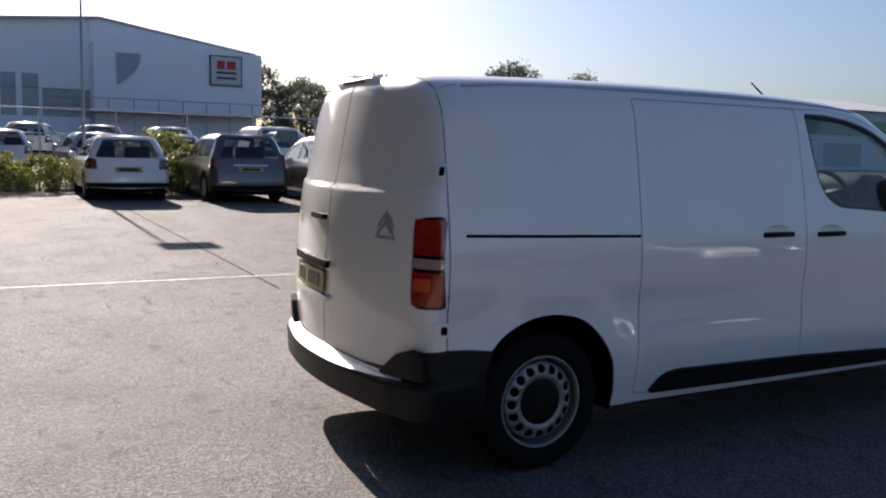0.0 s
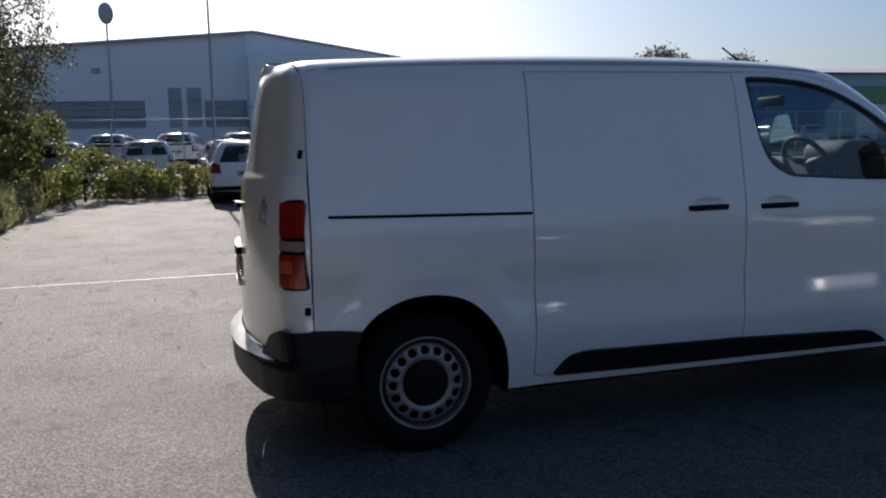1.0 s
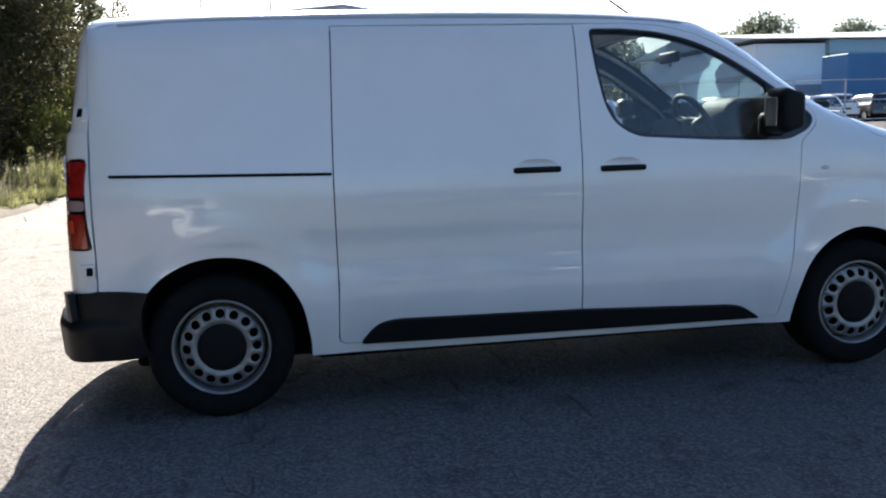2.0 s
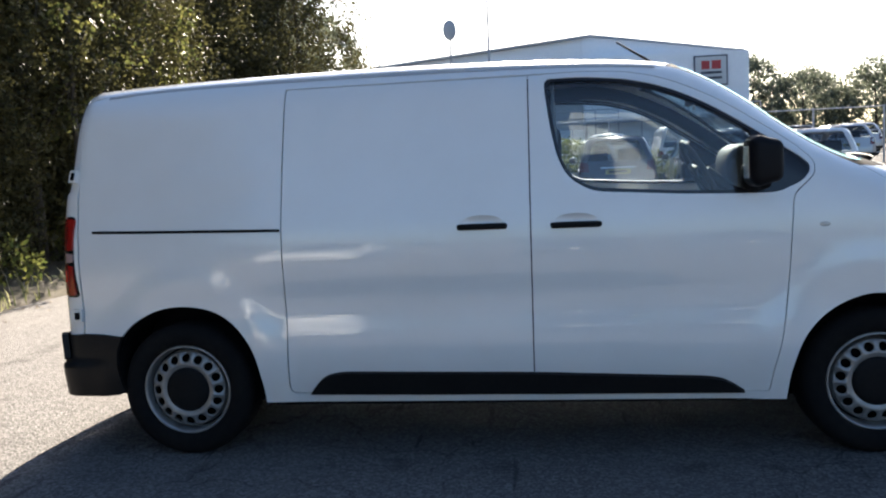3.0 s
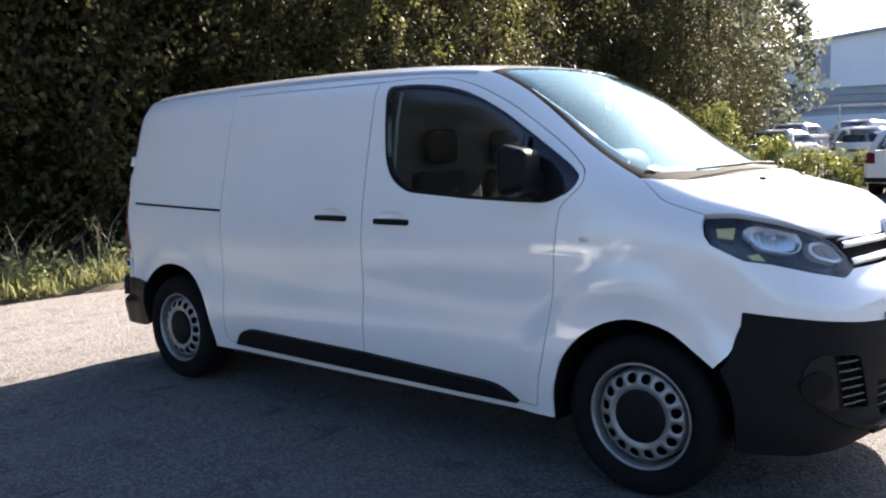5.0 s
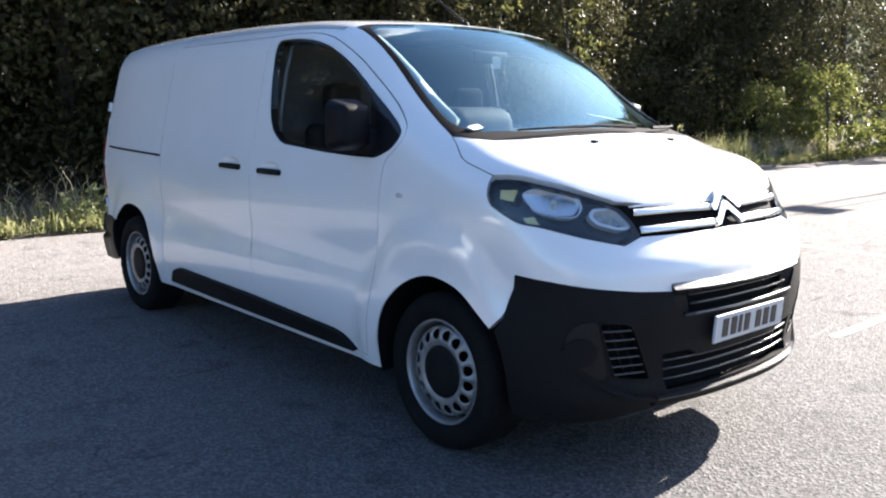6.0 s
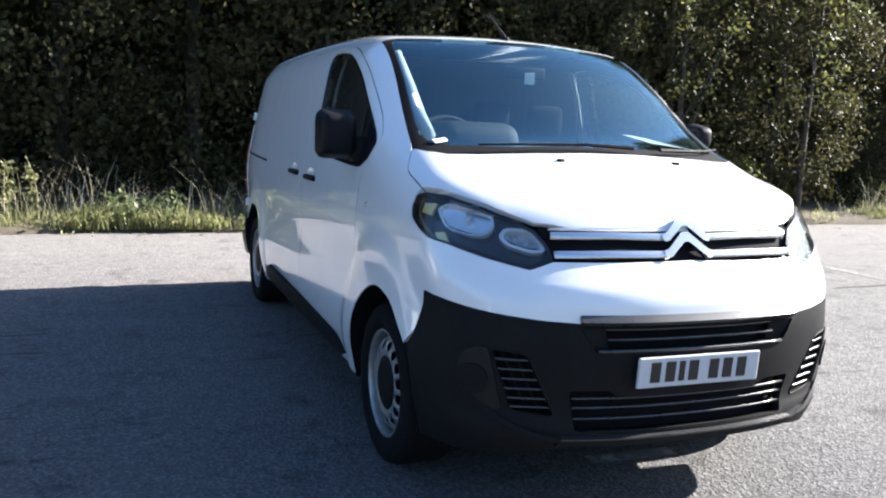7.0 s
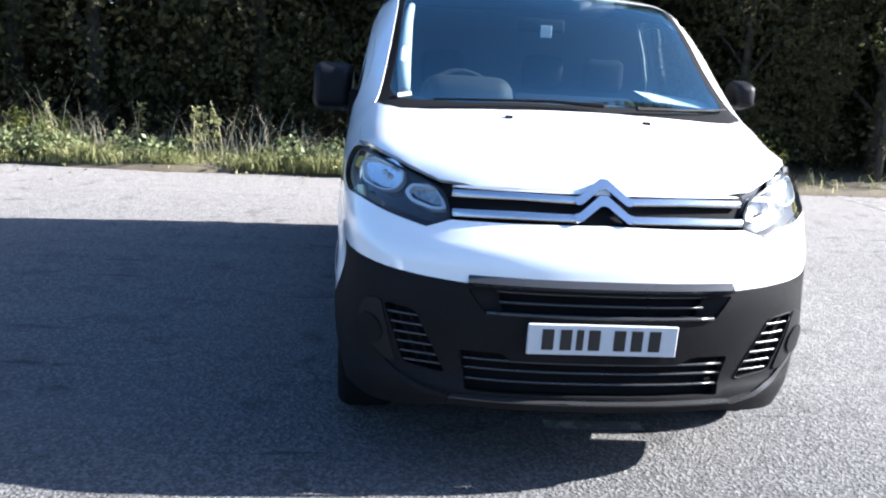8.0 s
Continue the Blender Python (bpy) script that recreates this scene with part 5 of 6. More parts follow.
for x, y, k, s in bush_spots:
    m = pose(x, y, ground_z(x, y), 0, 0, (x * 97 + y * 41) % 360)
    if k not in used:
        used.add(k); b = bushes[k]; b.matrix_world = m
    else:
        b = copy_thing(bushes[k], m)
    tagged(b, group="bushes round the yard")
    b.scale = (s, s, s)

# verge: low soil bank, grass, weeds
bm = bmesh.new()
rnd = random.Random(4)
rows = []
for i in range(78):
    y = -16 + i * .5
    e = -4.02 + .10 * math.sin(y * 1.3) + rnd.uniform(-.05, .05) - .012 * max(y, 0)
    g = ground_z(0, y)
    rows.append([bm.verts.new((x, y, g + z)) for x, z in ((e, -.02), (e - .08, .05 + rnd.uniform(0, .03)), (e - .7, .09 + rnd.uniform(0, .05)), (e - 2.0, .12), (e - 9, .15), (e - 26, .15))])
for a, b in zip(rows, rows[1:]):
    for k in range(5):
        bm.faces.new((a[k], b[k], b[k + 1], a[k + 1]))
bmesh.ops.recalc_face_normals(bm, faces=bm.faces)
tagged(part("verge", bm, SOIL, smooth=True), "low earth bank along the yard's edge", "verge", kind="structure")


def blades(name, n, x_of, y_range, h_range, width, mat, seed, label, lean=.45):
    rng = np.random.default_rng(seed)
    y = rng.uniform(*y_range, n)
    x = x_of(rng, n, y)
    z = np.array([ground_z(0, q) for q in y]) + .04
    keep = rng.uniform(0, 1, n) < shaded_stretch(y) * (.30 + lumps(x, y))
    x, y, z = x[keep], y[keep], z[keep]
    n = len(x)
    h = rng.uniform(*h_range, n) * rng.uniform(.5, 1, n) * (.45 + .9 * lumps(x, y))
    a = rng.uniform(0, 2 * math.pi, n)
    dx, dy = np.cos(a), np.sin(a)
    ln = rng.uniform(.1, 1, n) * lean * h
    w = width * rng.uniform(.6, 1.3, n)
    base = np.stack([x, y, z], -1)
    side = np.stack([-dy * w, dx * w, np.zeros(n)], -1)
    midp = base + np.stack([dx * ln * .35, dy * ln * .35, h * .6], -1)
    tip = base + np.stack([dx * ln, dy * ln, h], -1)
    v = np.stack([base - side, base + side, midp + side * .8, midp - side * .8, tip], 1).reshape(-1, 3)
    i = np.arange(n)[:, None] * 5
    f = np.concatenate([i + [0, 1, 2], i + [0, 2, 3], i + [3, 2, 4]], 1).reshape(-1, 3)
    ob = new(name, leaf_mesh(name, v, f, mat))
    return tagged(ob, label, "grass", kind="stuff")


def lumps(x, y):
    """Uneven growth along the verge, 0 to 1."""
    return .5 + .22 * np.sin(y * 2.3 + 1.7 * np.sin(x * 2.1)) + .18 * np.sin(y * 5.9 + x * 4.0) + .10 * np.sin(y * 13.7 - x * 9)


def shaded_stretch(y):
    """Little grows under the overhanging trees."""
    return np.clip((np.abs(y - 6.9) - 3.2) / .9, .04, 1)


edge_grass = lambda rng, n, y: -4.02 - .012 * np.maximum(y, 0) - np.abs(rng.normal(0, .50, n))
blades("grass", 46000, edge_grass, (-14, 22), (.10, .34), .007, GRASS, 3, "rough sunlit yellow-green grass on the verge", lean=1.1)
blades("tall_grass", 3800, lambda rng, n, y: edge_grass(rng, n, y) - .35, (-14, 22), (.30, 1.05), .0036, STRAW, 4, "tall dry arching grass stalks before the hedge", lean=1.6)
blades("tall_grass", 2200, lambda rng, n, y: -4.35 - np.abs(rng.normal(0, .38, n)), (12.8, 15.4), (.40, .85), .008, GRASS, 14, "clump of tall yellow-green grass at the yard's edge", lean=.35)
blades("tall_grass", 3600, lambda rng, n, y: -4.45 - np.abs(rng.normal(0, .5, n)), (15.2, 20.0), (.30, .75), .006, STRAW, 15, "brown dried grass at the yard's edge", lean=.8)
rng = np.random.default_rng(21)
hy = rng.uniform(-13, 22, 1500)
hx = -4.06 - .012 * np.maximum(hy, 0) - np.abs(rng.normal(0, .45, 1500))
keep = rng.uniform(0, 1, 1500) < shaded_stretch(hy) * (.25 + lumps(hx, hy))
hz = np.array([ground_z(0, q) for q in hy]) + .06 + .16 * lumps(hx, hy) * rng.uniform(0, 1, 1500)
v, f = leaves(rng, np.stack([hx, hy, hz], -1)[keep], rng.uniform(.06, .15, 1500)[keep], 26, .055)
tagged(new("ground_herbs", leaf_mesh("ground_herbs", v, f, GRASS)), "low leafy yellow-green herbs among the verge grass", "herbs", kind="stuff")


# leafier, darker patches of nettle and dock
rng = np.random.default_rng(52)
py = np.concatenate([rng.normal(c, w, k) for c, w, k in ((-6.6, .7, 150), (-5.2, .35, 60), (-3.6, .25, 34), (-1.6, .3, 30), (.6, .4, 40), (2.2, .35, 40), (13.6, .6, 60), (16.5, .9, 80))])
px = -4.16 - .012 * np.maximum(py, 0) - np.abs(rng.normal(0, .42, len(py)))
pz = np.array([ground_z(0, q) for q in py]) + .05 + rng.uniform(0, .34, len(py)) * (.5 + lumps(px, py) * .7)
v, f = leaves(rng, np.stack([px, py, pz], -1), rng.uniform(.07, .16, len(py)), 22, .075)
tagged(new("ground_herbs", leaf_mesh("ground_herbs", v, f, LEAF_HERB)), "dark leafy nettles and docks among the verge grass", "herbs", kind="stuff")


# fallen leaves and bits on the tarmac along the verge
LITTER = leaf_material("fallen_leaves", (.09, .065, .035), (.26, .20, .11), .8, .1)
rng = np.random.default_rng(33)
n = 520
ly = rng.uniform(-12, 20, n)
lx = -4.0 - .012 * np.maximum(ly, 0) + rng.exponential(.22, n)
la = rng.uniform(0, 2 * math.pi, n)
ls = rng.uniform(.012, .035, n)
base = np.stack([lx, ly, np.array([ground_z(0, q) for q in ly]) + .006], -1)
u = np.stack([np.cos(la), np.sin(la), np.zeros(n)], -1) * ls[:, None]
w = np.stack([-np.sin(la), np.cos(la), np.zeros(n)], -1) * ls[:, None] * .5
curl = np.zeros((n, 3)); curl[:, 2] = ls * rng.uniform(.1, .5, n)
v = np.stack([base - u, base + w + curl, base + u, base - w + curl * .4], 1).reshape(-1, 3)
k = np.arange(n)[:, None] * 4
f = np.concatenate([k + [0, 1, 2], k + [0, 2, 3]], 1).reshape(-1, 3)
tagged(new("fallen_leaves", leaf_mesh("fallen_leaves", v, f, LITTER)), "dry brown leaves and bits along the tarmac edge", "leaf litter", kind="stuff")


def weed(seed, h, mat):
    rng = np.random.default_rng(seed)
    t = thing("weed", "tall leafy weed stalk standing in the verge", "weed", group="weeds in the verge")
    bm = bmesh.new()
    bend = rng.uniform(-.2, .2, 2)
    pts = [Vector((bend[0] * k * k, bend[1] * k * k, h * k)) for k in np.linspace(0, 1, 6)]
    tube(bm, pts, [.008, .007, .006, .005, .004, .002], 5)
    part("stem", bm, STRAW, t)
    c = np.array([tuple(pts[0].lerp(pts[-1], k)) for k in rng.uniform(.25, 1, 20)])
    v, f = leaves(rng, c, np.full(20, .06), 4, .055)
    o = new("foliage", leaf_mesh("foliage", v, f, mat)); o.parent = t
    return t


for k, (wx, wy, wh) in enumerate(((-4.5, -2.75, .85), (-4.6, -4.9, .7), (-4.4, 12.3, 1.1), (-4.3, 13.4, .9))):
    weed(80 + k, wh, GRASS).matrix_world = pose(wx, wy, .05, 6 * (k % 3 - 1), 9 - 5 * k, 50 * k)
weeds = [weed(61, .60, LEAF_LIGHT), weed(62, .75, GRASS), weed(63, .5, GRASS)]
rng = np.random.default_rng(9)
for i in range(40):
    y = float(rng.uniform(-11, 3)) if i % 3 else float(rng.uniform(11, 20))
    x = -4.35 - float(abs(rng.normal(0, .45)))
    m = pose(x, y, ground_z(x, y) + .04, float(rng.uniform(-14, 14)), float(rng.uniform(-14, 14)), float(rng.uniform(0, 360)))
    w = weeds[i] if i < 3 else copy_thing(weeds[i % 3], m)
    w.matrix_world = m


# ---- parked cars ----


def make_form(c):
    side = spline([.15, .30, .50, .70, .90, c["belt"], c["belt"] + .25, c["h"], c["h"] + .1],
                  [c["w"] - .07, c["w"] - .02, c["w"], c["w"] - .004, c["w"] - .02, c["w"] - .05, c["w"] - .14, c["w"] - .25, c["w"] - .30])
    top = spline(*zip(*c["top"]))
    nose = spline([.15, .35, .55, .75, .95, 1.3], [c["nose"] - .05, c["nose"], c["nose"] - .01, c["nose"] - .06, c["nose"] - .25, c["nose"] - .7])
    tail = spline(*zip(*c["tail"]))

    def form(x, y, z):
        a = np.abs(y)
        f = smax(a - side(z), z - (top(x + .12 * y * y) - .06 * y * y), .13)
        f = smax(f, x - (nose(z) - .30 * a ** 2.4), .16)
        return smax(f, (tail(z) + .16 * y * y) - x, .12)
    return form


# rear axle at x = 0; heights and lengths in metres
HATCH = dict(w=.865, h=1.44, belt=.93, wb=2.51, nose=3.34, r=.31,
             top=[(-.8, 1.30), (-.55, 1.40), (-.2, 1.435), (.5, 1.44), (1.2, 1.41), (1.5, 1.34), (1.9, 1.14), (2.25, .97), (2.7, .90), (3.1, .83), (3.4, .72)],
             tail=[(.2, -.74), (.35, -.80), (.55, -.80), (.80, -.74), (.95, -.71), (1.2, -.58), (1.4, -.44), (1.5, -.36)])
ESTATE = dict(w=.91, h=1.60, belt=1.02, wb=2.69, nose=3.58, r=.335,
              top=[(-.8, 1.50), (-.5, 1.57), (0, 1.60), (.8, 1.60), (1.4, 1.56), (1.7, 1.47), (2.1, 1.24), (2.4, 1.06), (2.9, .98), (3.3, .90), (3.6, .78)],
              tail=[(.2, -.76), (.35, -.84), (.6, -.84), (.9, -.78), (1.05, -.74), (1.3, -.62), (1.5, -.50), (1.65, -.42)])
SMALL = dict(w=.83, h=1.55, belt=.98, wb=2.4, nose=3.0, r=.30,
             top=[(-.7, 1.46), (-.4, 1.53), (.1, 1.555), (.8, 1.55), (1.4, 1.48), (1.7, 1.36), (2.05, 1.12), (2.25, 1.00), (2.6, .93), (2.9, .84), (3.1, .75)],
             tail=[(.2, -.54), (.35, -.60), (.6, -.60), (.9, -.56), (1.1, -.52), (1.3, -.45), (1.5, -.36), (1.6, -.31)])
VANLET = dict(w=.92, h=1.92, belt=1.12, wb=2.9, nose=3.7, r=.33,
              top=[(-.8, 1.86), (-.5, 1.90), (.2, 1.92), (1.4, 1.92), (1.9, 1.85), (2.15, 1.72), (2.5, 1.45), (2.8, 1.22), (3.1, 1.10), (3.5, .98), (3.75, .85)],
              tail=[(.2, -.80), (.4, -.86), (.8, -.86), (1.2, -.83), (1.5, -.78), (1.8, -.72), (1.95, -.68)])


def arch(cx, cz, r, z0, n=14):
    """Points over a wheel arch from its rear foot to its front foot."""
    a0 = math.asin(min(max((z0 - cz) / r, -1), 1))
    return [(cx - r * math.cos(a), cz + r * math.sin(a)) for a in np.linspace(a0, math.pi - a0, n)]


CAR_PAINTS = {}


def car_paint(name, base, metal=0.0):
    if name not in CAR_PAINTS:
        CAR_PAINTS[name] = surface(name, base, tuple(c * .8 for c in base), rough=.3, metal=metal, coat=1.0, grain=6, coarse=1.5, amount=.3)
    return CAR_PAINTS[name]


def parked_car(name, label, c, paint, at, turn, roof_paint=None, step=.10, panel_side=False, ring_lamps=False, bright_strip=False, size=1.0):
    """A parked car with shell panels, glass, lamps, plates and wheels."""
    car = thing(name, label, "van" if panel_side else "car")
    form = make_form(c)
    kw = dict(form=form, step=step)
    roof_paint = roof_paint or paint
    belt, h, wb, nose, r = c["belt"], c["h"], c["wb"], c["nose"], c["r"]
    tx = spline(*zip(*c["tail"]))
    ex = np.linspace(float(tx(h)) + .16, nose - .28, 26)
    ey = c["w"] - .26 + .14 * np.clip((ex - wb * .62) / (nose - wb * .62), 0, 1)
    ez = place(form, "top", ex, ey, np.zeros(len(ex)))[:, 2]
    ridge = list(zip(ex.tolist(), ez.tolist()))
    x_tail, x_nose = -.60 if c["tail"][1][1] < -.7 else -.42, nose - .30
    out = [(x_tail, .30)] + arch(0, r, r + .06, .24) + arch(wb, r, r + .06, .24) + [(x_nose, .26), (x_nose, .72)] + ridge[::-1] + [(x_tail, belt)]
    topz = spline(*zip(*c["top"]))
    wx = np.linspace(x_tail + .28, wb * .93, 14)
    cap = np.minimum(topz(wx + .1) - .14, h - .13)
    win = [(float(a), float(b)) for a, b in zip(wx, cap) if b > belt + .06]
    win = [(win[0][0] - .06, belt + .04)] + win + [(win[-1][0] + .06, belt + .015)]
    if panel_side:
        win = [p for p in win if p[0] > wb * .52]
        win = [(win[0][0], belt)] + win
    for how in ("right", "left"):
        panel("body_side", out, how, paint, car, holes=(win,), thick=.02, **kw)
        g = panel("side_window", shrunk(win, -.005), how, GLASS_DARK, car, thick=0, lift=-.008, **kw)
        if not panel_side:
            mid = (win[0][0] + win[-1][0]) / 2 + .05
            zt = float(topz(mid) - .12)
            panel("door_pillar", [(mid - .04, belt), (mid + .04, belt), (mid + .02, zt), (mid - .05, zt)], how, GLOSS_BLACK, car, thick=.01, lift=-.003, **kw)
    yy = np.linspace(-1, 1, 9)
    x0, y0 = ridge[0][0], float(ey[0])
    xw0, xw1 = wb * .60, wb * .90            # windscreen from roof to bonnet
    ys_of = lambda x: float(np.interp(x, ex, ey))
    span = lambda a, b, n=8: [(float(x), ys_of(x)) for x in np.linspace(a, b, n)]
    top_edge = [(x0, y) for y in np.linspace(-y0, y0, 7)]
    rf = span(x0, xw0)
    panel("roof", [(x, -y) for x, y in rf[::-1]] + rf, "top", roof_paint, car, thick=.02, **kw)
    ws = span(xw0, xw1)
    panel("windscreen", [(x, -y) for x, y in ws[::-1]] + ws, "top", GLASS_DARK, car, thick=0, lift=-.004, **kw)
    hd = span(xw1, ex[-1], 8)
    panel("bonnet", [(x, -y) for x, y in hd[::-1]] + hd, "top", paint, car, thick=.02, **kw)
    fn = [(math.atan2(-ys_of(ex[-1]), ex[-1] - FRONT_AXIS), float(ez[-1])), (math.atan2(-.80, x_nose - FRONT_AXIS), .72), (math.atan2(-.84, x_nose - FRONT_AXIS), .24)]
    nose_out = [(0.0, float(place(form, "top", [ex[-1]], [0.0], np.zeros(1))[0, 2]))] + fn + [(0.0, .22)]
    panel("front_end", mirrored(nose_out), "front", paint, car, thick=.02, **kw)
    for s in (-1, 1):
        panel("headlight", rounded([(s * .50, .60), (s * .95, .62), (s * .98, .72), (s * .55, .70)], .02), "front", REFLECTOR, car, thick=.01, lift=.006, **kw)
    panel("front_grille", rounded([(-.40, .40), (.40, .40), (.42, .56), (-.42, .56)], .02), "front", GLOSS_BLACK, car, thick=.01, lift=.005, **kw)
    ra = lambda y, x=None: math.atan2(y, REAR_AXIS - (x if x is not None else x_tail))
    rt = [(math.atan2(-y0, REAR_AXIS - x0), float(ez[0])), (ra(-(c["w"] - .06)), belt), (ra(-c["w"]), .30)]
    tail_out = [(0.0, float(place(form, "top", [x0], [0.0], np.zeros(1))[0, 2]))] + rt + [(0.0, .26)]
    wz0, wz1 = belt + .05, h - .13
    if panel_side:
        wz0 = belt + .10
    if not panel_side:
        wz0, wz1 = belt + .01, h - .10
    rw = rounded([(-.50, wz0), (.50, wz0), (.43, wz1), (-.43, wz1)], .05)
    panel("tailgate", mirrored(tail_out), "rear", paint, car, holes=(rw,), thick=.02, **kw)
    panel("rear_window", shrunk(rw, -.004), "rear", GLASS_DARK, car, thick=0, lift=-.006, **kw)
    for s in (-1, 1):
        if ring_lamps:
            panel("lamp_surround", rounded([(s * .40, belt - .26), (s * .60, belt - .26), (s * .59, belt - .03), (s * .41, belt - .03)], .04), "rear", P_WHITE, car, thick=.02, lift=.010, **kw)
            panel("rear_lamp", rounded([(s * .43, belt - .235), (s * .575, belt - .235), (s * .565, belt - .055), (s * .44, belt - .055)], .03), "rear", LAMP_DULL, car, thick=.01, lift=.016, **kw)
        else:
            panel("rear_lamp", rounded([(s * .45, belt - .24), (s * .66, belt - .22), (s * .62, belt + .01), (s * .48, belt - .02)], .02), "rear", LAMP_DULL, car, thick=.01, lift=.008, **kw)
    panel("number_plate", rounded([(-.20, belt - .30), (.20, belt - .30), (.20, belt - .19), (-.20, belt - .19)], .006), "rear", PLATE_YELLOW, car, thick=.01, lift=.010, **kw)
    panel("plate_bars", [(-.15, belt - .275), (.15, belt - .275), (.15, belt - .215), (-.15, belt - .215)], "rear", INK, car, thick=.004, lift=.013, **kw)
    if bright_strip:
        panel("bright_strip", rounded([(-.28, belt - .165), (.28, belt - .165), (.28, belt - .135), (-.28, belt - .135)], .006), "rear", SATIN, car, thick=.012, lift=.014, **kw)
    panel("bumper_trim", rounded([(-.62, .30), (.62, .30), (.62, .40), (-.62, .40)], .02), "rear", BLACK_PLASTIC, car, thick=.02, lift=.012, **kw)
    bm = bmesh.new()
    box(bm, (x_tail + .1, -c["w"] + .16, .18), (x_nose - .05, c["w"] - .16, .75), .03)
    part("floor_pan", bm, DARK_VOID, car)
    for sx in (.15, wb * .45):
        for sy in (-.38, .38):
            bm = bmesh.new()
            box(bm, (sx, sy - .22, .70), (sx + .14, sy + .22, min(belt + .28, h - .25)), .05, 2)
            part("seat", bm, SEAT_CLOTH, car, smooth=True)
    for x in (0, wb):
        for s in (-1, 1):
            bm = bmesh.new()
            lathe(bm, [(0, -.01), (r * .55, -.005), (r * .62, -.015), (r * .66, -.02), (r * .80, -.025), (r * .97, -.005), (r, .03), (r, .16), (r * .9, .19), (0, .19)], 28)
            bmesh.ops.recalc_face_normals(bm, faces=bm.faces)
            tyre = part("wheel", bm, RUBBER, car, smooth=True)
            tyre.matrix_local = pose(x, s * (c["w"] - .03), r, 0, 0, 0 if s < 0 else 180)
            bm = bmesh.new()
            lathe(bm, [(0, -.028), (r * .2, -.026), (r * .55, -.018), (r * .64, -.024)], 20)
            rim = part("rim", bm, STEEL_RIM, tyre, smooth=True)
    for s in (-1, 1):
        bm = bmesh.new()
        box(bm, (wb * .70, min(s * (c["w"] - .02), s * (c["w"] + .14)), belt - .02), (wb * .70 + .10, max(s * (c["w"] - .02), s * (c["w"] + .14)), belt + .11), .03, 2)
        part("door_mirror", bm, paint, car, smooth=True)
    car.matrix_world = pose(at[0], at[1], ground_z(*at), 0, 0, turn) @ Matrix.Scale(size, 4)
    return car


P_WHITE = car_paint("car_white", (.72, .72, .71))
P_SILVER = car_paint("car_silver", (.42, .43, .44), .4)
P_GREY = car_paint("car_grey", (.070, .064, .072), .3)
LAMP_DULL = surface("dull_red_lens", (.10, .012, .014), (.17, .02, .02), rough=.2, amount=.6, coat=1.0)
P_PALE = car_paint("car_pale_grey", (.60, .60, .59))
P_BLACK = car_paint("car_black", (.015, .015, .017))
# the row whose tails face the yard
parked_car("hatchback", "small white hatchback parked nose to the bushes", HATCH, P_WHITE, (.72, 18.7), 90, step=.08, size=1.13)
parked_car("estate_car", "dark grey family car parked beside the bushes", ESTATE, P_GREY, (3.50, 17.8), 90, step=.08, bright_strip=True, size=1.09)
parked_car("city_car", "small black city car with a white roof", SMALL, P_BLACK, (5.95, 17.1), 90, roof_paint=P_WHITE, step=.08, ring_lamps=True, size=1.13)
parked_car("small_van", "white delivery van parked in the second row", VANLET, P_WHITE, (6.1, 23.6), 90, step=.10, panel_side=True)
a = parked_car("compact_car", "small white car parked in the row", SMALL, P_WHITE, (8.4, 17.3), 90, step=.10, size=1.1)
b = parked_car("family_car", "black family hatchback parked in the row", HATCH, P_BLACK, (9.0, 21.0), 90, step=.10)
d = parked_car("silver_car", "silver hatchback parked behind the fence", HATCH, P_SILVER, (-3.6, 31.5), 80, step=.12)
e = parked_car("pale_car", "white hatchback parked behind the fence", HATCH, P_WHITE, (-1.0, 31.0), 80, step=.12)
for car, spots in ((d, [(1.6, 31.8), (15.0, 34.0), (24.5, 33.0), (12.2, 27.0), (-6.5, 33.0), (33.0, 35.0), (-4.7, 25.2), (.7, 25.0)]), (e, [(4.2, 31.4), (9.4, 32.5), (18.2, 33.5), (27.6, 34.0), (15.6, 26.0), (21.5, 26.5), (-2.0, 25.3), (3.2, 25.2)]), (b, [(12.2, 33.2), (21.3, 33.6), (30.5, 34.6), (18.6, 25.4)])):
    for x, y in spots:
        copy_thing(car, pose(x, y, ground_z(x, y), 0, 0, 84 + (x * 13) % 11))
    tagged(car, group="cars in the far rows")
# the row behind the walker, fronts to the sun
f1 = parked_car("sunlit_car", "pale grey car parked in the row opposite the van", ESTATE, P_PALE, (-2.1, -13.1), 90, step=.12)
f2 = parked_car("sunlit_hatchback", "dark hatchback parked in the row opposite the van", HATCH, P_BLACK, (2.2, -13.0), 90, step=.12)
for k, (src, x) in enumerate(((f2, 5.0), (f1, 10.6), (f2, 13.4))):
    copy_thing(src, pose(x, -13.2, 0, 0, 0, 88 + k))

# ---- buildings beyond ----
CLADDING = surface("pale_cladding", (.84, .86, .88), (.72, .75, .79), rough=.55, amount=.5, grain=4, coarse=.3)
CLADDING_TRIM = surface("cladding_trim", (.36, .385, .43), rough=.5, amount=.3)
# glass and roofing are paled, which puts the far haze into their colours
HAZED_GLASS = surface("far_glass", (.30, .335, .38), (.40, .44, .48), rough=.12, amount=.6, coarse=.6, grain=2)
ROOFING = surface("grey_roofing", (.42, .44, .47), rough=.6, amount=.4, grain=3, coarse=.4)
SIGN_RED = surface("sign_red", (.42, .03, .035), rough=.4)
SIGN_DARK = surface("sign_dark", (.03, .035, .06), rough=.4)
GREEN_PANEL = surface("green_fascia", (.14, .30, .15), (.20, .36, .21), rough=.4, amount=.4)
